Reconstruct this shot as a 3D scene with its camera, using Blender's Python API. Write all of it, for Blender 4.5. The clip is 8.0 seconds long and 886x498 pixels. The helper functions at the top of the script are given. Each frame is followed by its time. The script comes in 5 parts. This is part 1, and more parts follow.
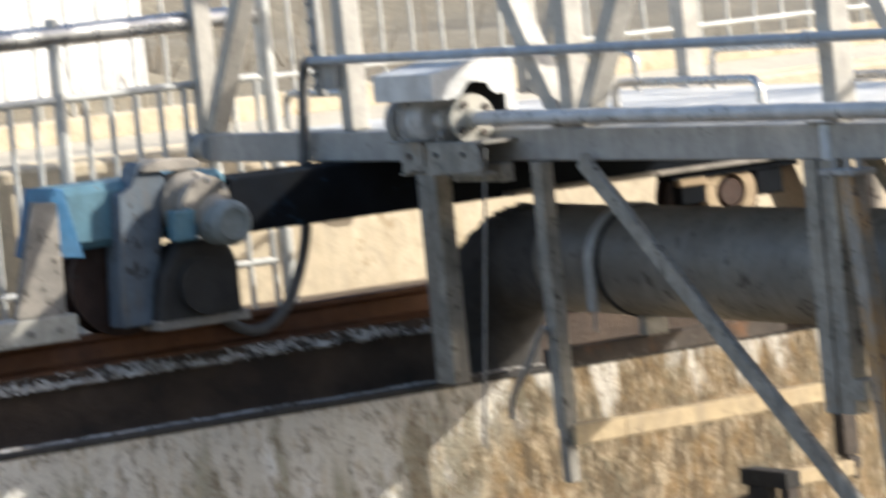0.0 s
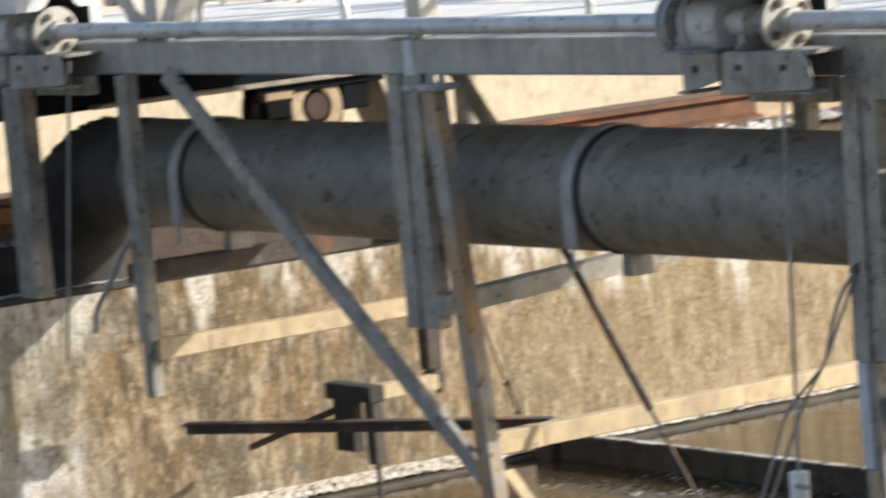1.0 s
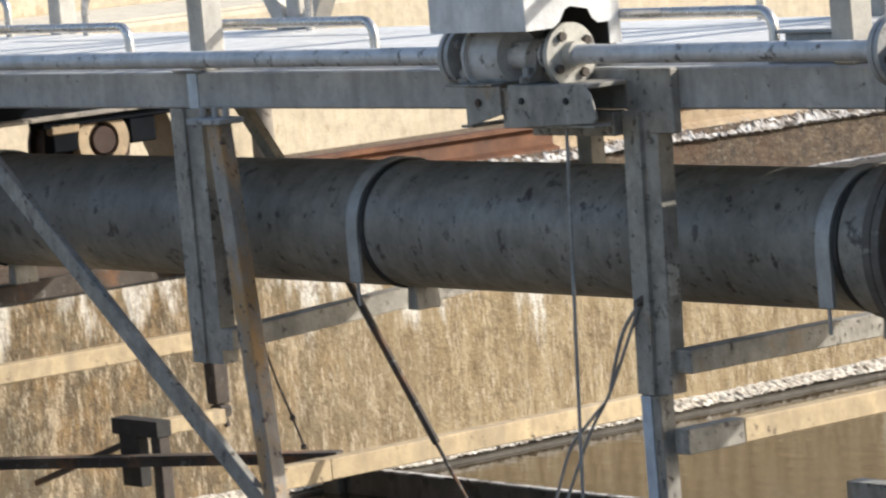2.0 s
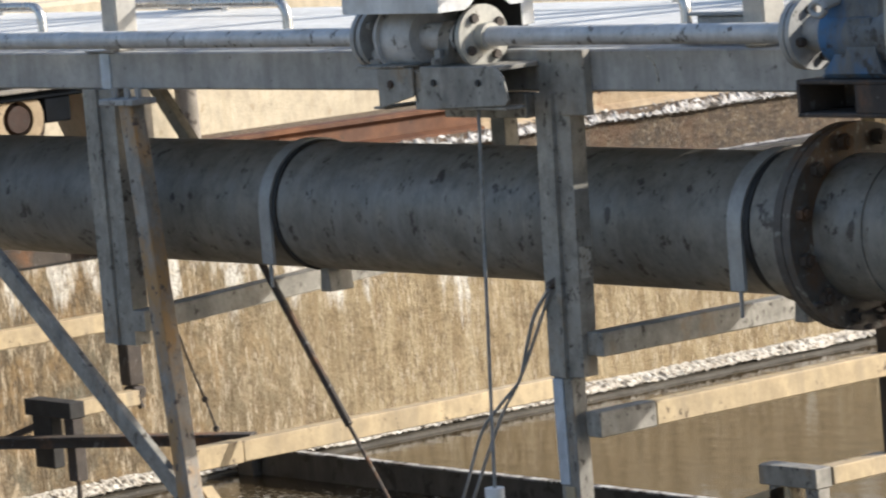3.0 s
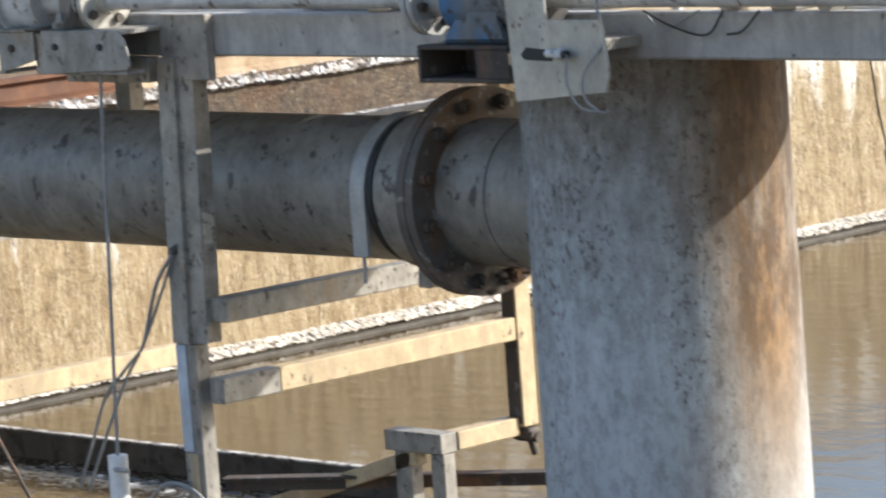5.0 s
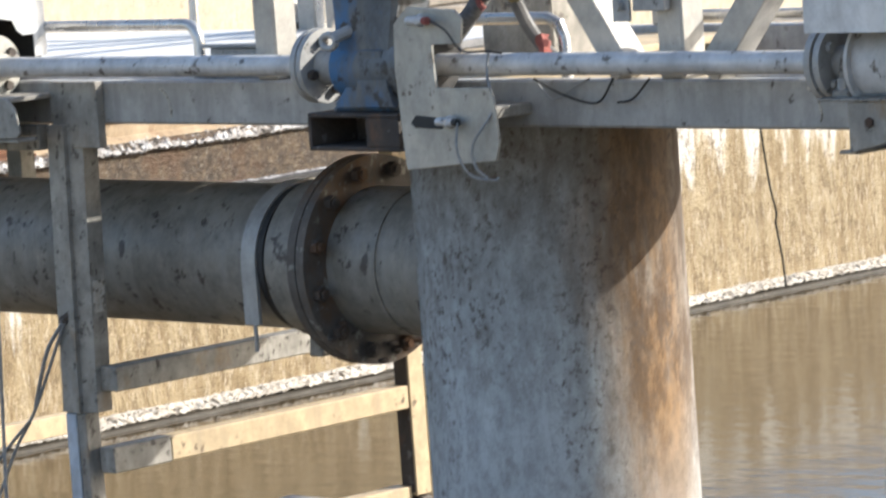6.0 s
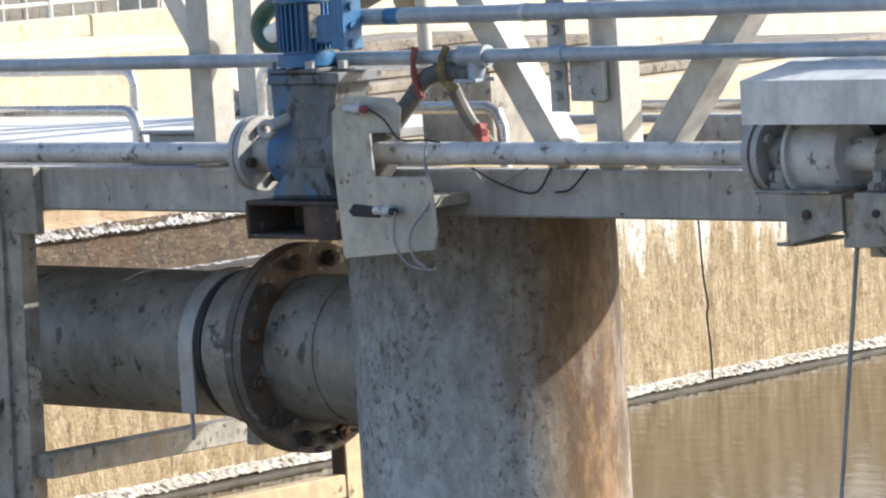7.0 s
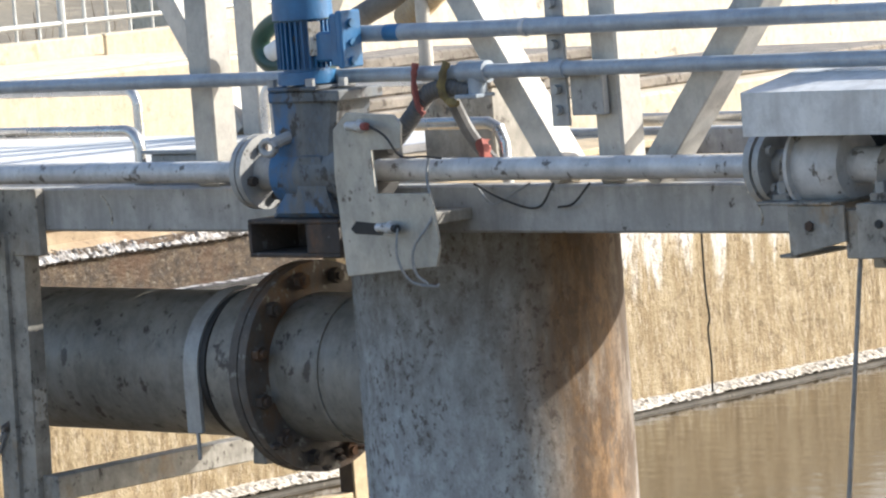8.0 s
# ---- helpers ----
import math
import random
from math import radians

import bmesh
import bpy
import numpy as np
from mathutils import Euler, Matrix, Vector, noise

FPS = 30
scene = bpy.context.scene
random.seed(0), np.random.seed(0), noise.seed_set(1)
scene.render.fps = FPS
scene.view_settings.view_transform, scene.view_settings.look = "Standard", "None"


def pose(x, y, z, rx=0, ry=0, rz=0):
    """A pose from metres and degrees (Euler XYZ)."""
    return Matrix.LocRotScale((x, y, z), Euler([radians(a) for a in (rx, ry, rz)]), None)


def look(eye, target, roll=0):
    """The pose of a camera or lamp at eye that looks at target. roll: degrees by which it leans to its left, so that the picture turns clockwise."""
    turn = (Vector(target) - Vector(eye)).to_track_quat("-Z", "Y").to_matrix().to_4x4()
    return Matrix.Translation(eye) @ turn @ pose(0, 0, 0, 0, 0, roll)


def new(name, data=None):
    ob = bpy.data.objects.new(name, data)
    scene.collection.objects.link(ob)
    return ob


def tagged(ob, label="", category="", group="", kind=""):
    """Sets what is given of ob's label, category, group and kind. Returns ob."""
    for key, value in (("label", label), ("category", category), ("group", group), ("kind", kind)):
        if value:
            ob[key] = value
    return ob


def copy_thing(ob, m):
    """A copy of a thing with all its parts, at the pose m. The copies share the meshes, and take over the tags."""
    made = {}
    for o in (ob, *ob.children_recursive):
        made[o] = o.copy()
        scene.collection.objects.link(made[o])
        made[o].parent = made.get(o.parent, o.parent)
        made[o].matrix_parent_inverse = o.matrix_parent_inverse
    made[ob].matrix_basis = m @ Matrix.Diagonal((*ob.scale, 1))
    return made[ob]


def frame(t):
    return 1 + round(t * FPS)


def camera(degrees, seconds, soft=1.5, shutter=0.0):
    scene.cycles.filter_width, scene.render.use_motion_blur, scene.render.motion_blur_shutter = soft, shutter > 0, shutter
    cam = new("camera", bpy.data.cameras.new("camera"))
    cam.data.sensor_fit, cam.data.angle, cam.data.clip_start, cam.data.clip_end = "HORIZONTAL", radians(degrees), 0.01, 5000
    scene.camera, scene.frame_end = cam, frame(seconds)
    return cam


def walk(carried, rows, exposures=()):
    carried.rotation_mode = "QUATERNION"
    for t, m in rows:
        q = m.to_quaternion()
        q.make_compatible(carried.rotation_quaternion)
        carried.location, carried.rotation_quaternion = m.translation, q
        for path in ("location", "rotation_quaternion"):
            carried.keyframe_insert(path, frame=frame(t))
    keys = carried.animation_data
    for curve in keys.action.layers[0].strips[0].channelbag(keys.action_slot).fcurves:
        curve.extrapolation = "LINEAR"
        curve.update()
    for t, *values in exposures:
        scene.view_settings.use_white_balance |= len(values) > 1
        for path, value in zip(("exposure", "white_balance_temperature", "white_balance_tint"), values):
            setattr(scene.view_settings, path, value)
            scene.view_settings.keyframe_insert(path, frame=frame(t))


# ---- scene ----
cam = camera(11.963, 8.0, soft=2.15, shutter=0.5)
PATH = [
    (0, look((7.386, -8.374, 1.420), (-1.2813, -3.4439, 0.6629), -5.763)),
    (0.5, look((7.386, -8.374, 1.420), (-1.0342, -3.0709, 0.4304), -5.392)),
    (1, look((7.386, -8.374, 1.420), (-0.7607, -2.6708, 0.3681), -5.134)),
    (1.5, look((7.386, -8.374, 1.420), (-0.5910, -2.4177, 0.4756), -5.043)),
    (1.7, look((7.386, -8.374, 1.420), (-0.5339, -2.3458, 0.4507), -5.095)),
    (2.8, look((7.386, -8.374, 1.420), (-0.3916, -2.1814, 0.3413), -4.687)),
    (3, look((7.386, -8.374, 1.420), (-0.3637, -2.1471, 0.3382), -4.762)),
    (3.5, look((7.386, -8.374, 1.420), (-0.2524, -2.0132, 0.3253), -4.673)),
    (4, look((7.386, -8.374, 1.420), (-0.0698, -1.8094, 0.2714), -4.680)),
    (4.5, look((7.386, -8.374, 1.420), (0.0658, -1.6637, 0.2413), -4.605)),
    (5, look((7.386, -8.374, 1.420), (0.1901, -1.5411, 0.1816), -4.314)),
    (5.2, look((7.386, -8.374, 1.420), (0.2342, -1.4984, 0.1626), -4.393)),
    (6.3, look((7.386, -8.374, 1.420), (0.3687, -1.3249, 0.3848), -3.987)),
    (6.5, look((7.386, -8.374, 1.420), (0.3812, -1.3079, 0.4167), -3.846)),
    (7, look((7.386, -8.374, 1.420), (0.4233, -1.2532, 0.5150), -3.687)),
    (7.5, look((7.386, -8.374, 1.420), (0.4285, -1.2468, 0.5252), -3.889)),
    (8, look((7.386, -8.374, 1.420), (0.3950, -1.2765, 0.5511), -4.495)),
]
walk(cam, PATH, [(0, 0.80, 6200, 10), (1.5, 0.68, 6120, 10), (3.0, 0.62, 6060, 10), (3.5, 0.65, 6060, 10), (4.5, 0.86, 6030, 10), (5.0, 1.03, 6000, 10), (8.0, 1.02, 6000, 10)])

# ---- daylight ----
SUN = Vector((0.92, 1.3, 0.84)).normalized()
world = bpy.data.worlds.new("world")
scene.world = world
world.use_nodes = True
wn = world.node_tree
sky = wn.nodes.new("ShaderNodeTexSky")
sky.sky_type, sky.sun_disc = "NISHITA", False
sky.sun_elevation, sky.sun_rotation = math.asin(SUN.z), math.atan2(SUN.x, SUN.y)
sky.dust_density, sky.air_density = 2.5, 1.0
wn.links.new(sky.outputs[0], wn.nodes["Background"].inputs[0])
wn.nodes["Background"].inputs[1].default_value = 0.15
sun = new("sun", bpy.data.lights.new("sun", "SUN"))
sun.data.energy, sun.data.angle, sun.data.color = 4.6, radians(0.6), (1.0, 0.92, 0.79)
sun.matrix_world = look(SUN * 30, (0, 0, 0))

# ---- materials ----


def nodes_of(name):
    m = bpy.data.materials.new(name)
    m.use_nodes = True
    t = m.node_tree
    return m, t, t.nodes["Principled BSDF"], t.nodes.new("ShaderNodeTexCoord").outputs["Object"]


def ramp(t, src, lo, hi, c0=(0, 0, 0), c1=(1, 1, 1)):
    r = t.nodes.new("ShaderNodeValToRGB")
    r.color_ramp.elements[0].position, r.color_ramp.elements[1].position = lo, hi
    r.color_ramp.elements[0].color, r.color_ramp.elements[1].color = (*c0, 1), (*c1, 1)
    t.links.new(src, r.inputs[0])
    return r.outputs[0]


def grain(t, co, scale, detail=6, squash=(1, 1, 1), rough=0.6, shift=0.0):
    mp = t.nodes.new("ShaderNodeMapping")
    mp.inputs["Scale"].default_value = squash
    mp.inputs["Location"].default_value = (shift, shift * 0.7, shift * 1.3)
    t.links.new(co, mp.inputs[0])
    n = t.nodes.new("ShaderNodeTexNoise")
    n.inputs["Scale"].default_value, n.inputs["Detail"].default_value, n.inputs["Roughness"].default_value = scale, detail, rough
    t.links.new(mp.outputs[0], n.inputs[0])
    return n.outputs[0]


def blend(t, fac, a, b):
    x = t.nodes.new("ShaderNodeMix")
    x.data_type = "RGBA"
    if isinstance(fac, float):
        x.inputs[0].default_value = fac
    else:
        t.links.new(fac, x.inputs[0])
    for k, v in ((6, a), (7, b)):
        if isinstance(v, tuple):
            x.inputs[k].default_value = (*v, 1)
        else:
            t.links.new(v, x.inputs[k])
    return x.outputs[2]


def times(t, a, b):
    x = t.nodes.new("ShaderNodeMath")
    x.operation = "MULTIPLY"
    t.links.new(a, x.inputs[0])
    if isinstance(b, float):
        x.inputs[1].default_value = b
    else:
        t.links.new(b, x.inputs[1])
    return x.outputs[0]


def finish(t, b, colour, rough, metal, src, strength, dist):
    t.links.new(colour, b.inputs["Base Color"])
    b.inputs["Metallic"].default_value = metal
    if isinstance(rough, float):
        b.inputs["Roughness"].default_value = rough
    else:
        t.links.new(rough, b.inputs["Roughness"])
    bp = t.nodes.new("ShaderNodeBump")
    bp.inputs["Strength"].default_value, bp.inputs["Distance"].default_value = strength, dist
    t.links.new(src, bp.inputs["Height"])
    t.links.new(bp.outputs[0], b.inputs["Normal"])


def span(t, src, a, c, lo=0.0, hi=1.0):
    r = t.nodes.new("ShaderNodeMapRange")
    for k, v in ((1, a), (2, c), (3, lo), (4, hi)):
        r.inputs[k].default_value = v
    t.links.new(src, r.inputs[0])
    return r.outputs[0]


def plus(t, a, c):
    x = t.nodes.new("ShaderNodeMath")
    x.operation = "ADD"
    t.links.new(a, x.inputs[0])
    t.links.new(c, x.inputs[1])
    return x.outputs[0]


def paint(name, a, c, rough=0.5, metal=0.0, scale=2.0, spot=None, spot_size=30, spot_cut=0.62, streak=None, rust=None, rust_cut=0.6, bump=0.25, mottle=0.6, soil=None):
    """Painted or coated surface: two tones, vertical streaks, rust bloom and dirt specks."""
    m, t, b, co = nodes_of(name)
    col = blend(t, ramp(t, grain(t, co, scale), 0.35, 0.65), a, c)
    col = blend(t, times(t, ramp(t, grain(t, co, 17, 9, (1, 1, 0.8), 0.75, 1.0), 0.42, 0.68), mottle), col, tuple(v * 0.45 for v in a))
    col = blend(t, times(t, ramp(t, grain(t, co, 6.5, 9, (1, 1, 0.6), 0.75, 13.0), 0.52, 0.70), mottle * 0.7), col, tuple(min(0.85, v * 1.45) for v in a))
    if streak:
        col = blend(t, times(t, ramp(t, grain(t, co, 14, 5, (1, 1, 0.08)), 0.5, 0.72), 0.7), col, streak)
    if rust:
        col = blend(t, ramp(t, grain(t, co, 4.5, 8, (1, 1, 0.5), 0.7, 3.0), rust_cut, rust_cut + 0.12), col, rust)
    if spot:
        col = blend(t, ramp(t, grain(t, co, spot_size * 0.8, 8, (1, 1, 0.8), 0.66, 7.0), spot_cut - 0.022, spot_cut + 0.035), col, spot)
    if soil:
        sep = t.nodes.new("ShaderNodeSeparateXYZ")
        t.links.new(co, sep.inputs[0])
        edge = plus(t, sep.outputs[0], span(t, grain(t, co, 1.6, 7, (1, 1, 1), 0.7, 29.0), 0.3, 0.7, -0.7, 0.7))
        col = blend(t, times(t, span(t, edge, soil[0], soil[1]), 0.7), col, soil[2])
    g = grain(t, co, 90, 4)
    finish(t, b, col, ramp(t, grain(t, co, 9), 0.3, 0.7, (rough - 0.12,) * 3, (rough + 0.15,) * 3), metal, g, bump, 0.003)
    return m


STEEL = paint("weathered_galvanised_steel", (0.39, 0.385, 0.37), (0.30, 0.297, 0.285), 0.55, 0.1, 2.5, (0.09, 0.08, 0.07), 30, 0.645, (0.19, 0.185, 0.18))
LEGSTEEL = paint("stained_leg_steel", (0.35, 0.325, 0.28), (0.25, 0.237, 0.21), 0.55, 0.1, 6, (0.07, 0.06, 0.05), 38, 0.60, (0.15, 0.14, 0.125), (0.24, 0.17, 0.10), 0.57, mottle=1.0)
RUSTLEG = paint("rust_orange_leg_steel", (0.34, 0.31, 0.27), (0.25, 0.24, 0.22), 0.6, 0.1, 6, (0.08, 0.06, 0.05), 36, 0.60, (0.18, 0.14, 0.10), (0.36, 0.215, 0.09), 0.45, mottle=0.9)
TRUSS = paint("galvanised_truss_steel", (0.46, 0.43, 0.38), (0.38, 0.36, 0.32), 0.5, 0.1, 3, (0.2, 0.18, 0.15), 30, 0.68)
ARMTAN = paint("beige_stained_arm_steel", (0.50, 0.39, 0.235), (0.41, 0.315, 0.19), 0.6, 0.0, 5, (0.12, 0.085, 0.05), 30, 0.64, (0.27, 0.22, 0.15), (0.20, 0.13, 0.07), 0.66)
ZINC = paint("bright_zinc_plate", (0.45, 0.52, 0.62), (0.4, 0.47, 0.56), 0.4, 0.4, 3)
SHAFT = paint("spotted_galvanised_tube", (0.58, 0.575, 0.565), (0.44, 0.435, 0.43), 0.5, 0.1, 6, (0.13, 0.115, 0.10), 34, 0.60)
TUBE = paint("blue_grey_painted_tube", (0.345, 0.38, 0.42), (0.28, 0.315, 0.355), 0.45, 0.05, 5, (0.1, 0.1, 0.1), 40, 0.68)
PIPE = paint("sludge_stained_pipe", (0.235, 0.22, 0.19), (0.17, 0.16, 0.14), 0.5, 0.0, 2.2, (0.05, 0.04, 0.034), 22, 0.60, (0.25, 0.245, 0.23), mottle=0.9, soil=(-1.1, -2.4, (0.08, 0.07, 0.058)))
PIPEDARK = paint("wet_black_pipe", (0.045, 0.042, 0.04), (0.028, 0.026, 0.024), 0.85, 0.0, 6, (0.015, 0.014, 0.013), 30, 0.6, bump=0.8)
STRAP = paint("grey_strap_steel", (0.40, 0.40, 0.385), (0.31, 0.31, 0.30), 0.5, 0.2, 8)
HOSE = paint("dusty_grey_hose", (0.15, 0.145, 0.14), (0.09, 0.088, 0.085), 0.7, 0, 12)
RUBBER = paint("black_rubber", (0.02, 0.02, 0.02), (0.03, 0.03, 0.03), 0.7)
FLANGE = paint("rusty_flange_steel", (0.075, 0.058, 0.046), (0.045, 0.037, 0.032), 0.75, 0.1, 8, (0.15, 0.14, 0.125), 40, 0.62, None, (0.15, 0.075, 0.035), 0.52, 1.0)
PIPEFLANGE = paint("soiled_pipe_flange_steel", (0.13, 0.115, 0.10), (0.075, 0.064, 0.055), 0.7, 0.1, 8, (0.24, 0.225, 0.20), 40, 0.60, None, (0.13, 0.075, 0.042), 0.50, 0.6)
RAILRUST = paint("rusty_rail_steel", (0.165, 0.07, 0.03), (0.085, 0.037, 0.02), 0.65, 0.3, 5, (0.05, 0.03, 0.02), 25, 0.64, bump=0.5)
RAILDUST = paint("dust_covered_rail_steel", (0.40, 0.31, 0.20), (0.28, 0.20, 0.12), 0.85, 0.0, 5, (0.10, 0.07, 0.045), 25, 0.62, None, (0.17, 0.09, 0.045), 0.6, bump=0.8)
BLUE = paint("worn_blue_paint", (0.035, 0.14, 0.27), (0.03, 0.10, 0.2), 0.45, 0.0, 5, (0.08, 0.08, 0.08), 34, 0.66, None, (0.12, 0.12, 0.115), 0.62)
GRIMEBLUE = paint("grimy_blue_grey_paint", (0.11, 0.14, 0.175), (0.06, 0.08, 0.10), 0.6, 0.0, 6, (0.03, 0.03, 0.03), 24, 0.6, (0.1, 0.09, 0.08), (0.11, 0.10, 0.09), 0.56)
# near-black navy: the shade under the bridge is put into the colour
NAVY = paint("shade_darkened_navy_paint", (0.006, 0.008, 0.012), (0.004, 0.005, 0.006), 0.9, 0.0, 5, (0.01, 0.025, 0.045), 9, 0.64)
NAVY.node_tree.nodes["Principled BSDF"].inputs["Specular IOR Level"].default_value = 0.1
CYAN = paint("sun_faded_blue_paint", (0.11, 0.22, 0.27), (0.06, 0.14, 0.19), 0.5, 0.0, 3, (0.1, 0.1, 0.1), 25, 0.64)
MOTORBLUE = paint("motor_blue_paint", (0.03, 0.14, 0.30), (0.025, 0.11, 0.24), 0.4, 0.0, 6, (0.1, 0.1, 0.1), 40, 0.66)
GEARBLUE = paint("grey_worn_blue_gearbox", (0.13, 0.14, 0.145), (0.08, 0.095, 0.115), 0.6, 0.0, 7, (0.035, 0.032, 0.03), 22, 0.57, (0.17, 0.155, 0.135), (0.04, 0.12, 0.25), 0.49, mottle=0.9)
MOTORGREY = paint("dusty_grey_motor_paint", (0.22, 0.25, 0.25), (0.16, 0.18, 0.18), 0.6, 0.0, 8, (0.1, 0.09, 0.08), 30, 0.62)
DUST = paint("dust_caked_casting", (0.32, 0.285, 0.24), (0.19, 0.175, 0.155), 0.8, 0.0, 8, (0.07, 0.06, 0.05), 26, 0.6, bump=0.7)
GREASE = paint("black_grease_casting", (0.018, 0.017, 0.016), (0.03, 0.027, 0.024), 0.75, 0.0, 7, (0.12, 0.11, 0.10), 24, 0.70)
ALU = paint("dull_cream_switch_plate", (0.42, 0.40, 0.35), (0.34, 0.33, 0.29), 0.5, 0.2, 6, (0.12, 0.1, 0.08), 40, 0.64)
COVER = paint("pale_grey_cover_sheet", (0.62, 0.62, 0.605), (0.53, 0.53, 0.52), 0.45, 0.05, 3, (0.10, 0.095, 0.09), 11, 0.67, (0.40, 0.39, 0.375))
DECK = paint("sunlit_deck_plate", (0.66, 0.65, 0.62), (0.58, 0.57, 0.545), 0.55, 0.1, 2)
STAINLESS = paint("brushed_stainless_tube", (0.55, 0.54, 0.52), (0.48, 0.47, 0.46), 0.28, 0.85, 6)
FENCEMAT = paint("pale_painted_railing", (0.5, 0.5, 0.47), (0.42, 0.42, 0.40), 0.45, 0.1, 6)
ROPE = paint("grey_wire_rope", (0.24, 0.24, 0.235), (0.32, 0.32, 0.31), 0.6, 0.2, 60)
WHITE = paint("white_plastic", (0.75, 0.75, 0.74), (0.66, 0.66, 0.65), 0.4)
RED = paint("faded_red_cloth", (0.30, 0.09, 0.07), (0.22, 0.07, 0.06), 0.9, 0, 20)
YELLOW = paint("dirty_yellow_cloth", (0.26, 0.20, 0.08), (0.10, 0.075, 0.04), 0.9, 0, 20)
GREEN = paint("dark_green_hose_rubber", (0.02, 0.07, 0.05), (0.02, 0.05, 0.04), 0.4)
RUSTWHEEL = paint("rusted_wheel_iron", (0.05, 0.025, 0.017), (0.032, 0.017, 0.012), 0.7, 0.3, 9, (0.04, 0.03, 0.025), 30, 0.62)
FOAM = paint("dry_white_foam", (0.66, 0.62, 0.54), (0.42, 0.36, 0.28), 0.9, 0, 24, (0.16, 0.13, 0.095), 60, 0.55, bump=1.0)
DRIFT = paint("patchy_floating_scum", (0.10, 0.09, 0.068), (0.045, 0.042, 0.028), 0.35, 0, 4, (0.60, 0.58, 0.53), 5, 0.575, bump=0.6)
CRUST = paint("grey_mineral_crust", (0.60, 0.58, 0.55), (0.17, 0.135, 0.10), 0.9, 0, 13, (0.06, 0.05, 0.04), 26, 0.54, bump=1.0)
SLUDGE = paint("black_sludge", (0.02, 0.017, 0.014), (0.035, 0.03, 0.024), 0.35, 0, 9, bump=0.9)
LEDGE = paint("wet_grey_brown_ledge", (0.06, 0.05, 0.034), (0.035, 0.029, 0.02), 0.6, 0, 6, (0.22, 0.19, 0.14), 45, 0.66, bump=0.9)
BOARD = paint("dark_wet_scum_board", (0.085, 0.078, 0.068), (0.05, 0.046, 0.042), 0.7, 0, 5, (0.03, 0.026, 0.022), 18, 0.56, (0.11, 0.10, 0.085), bump=0.5)
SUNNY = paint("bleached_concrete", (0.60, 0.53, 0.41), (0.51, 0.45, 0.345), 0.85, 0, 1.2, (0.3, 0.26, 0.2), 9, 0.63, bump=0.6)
BACKCON = paint("cream_rendered_wall", (0.54, 0.46, 0.335), (0.46, 0.39, 0.28), 0.85, 0, 1.5, (0.36, 0.29, 0.19), 10, 0.625, (0.40, 0.33, 0.22), bump=0.8)
SLABMAT = paint("grey_weathered_slab", (0.27, 0.235, 0.19), (0.15, 0.13, 0.105), 0.85, 0, 4, (0.08, 0.065, 0.05), 22, 0.58, bump=0.9)
EARTH = paint("dry_brown_hillside", (0.22, 0.19, 0.135), (0.14, 0.118, 0.085), 0.95, 0, 0.6, (0.24, 0.21, 0.15), 3, 0.6, bump=1.0)
TWIG = paint("bare_brown_twigs", (0.20, 0.16, 0.11), (0.26, 0.21, 0.15), 0.9, 0, 3)


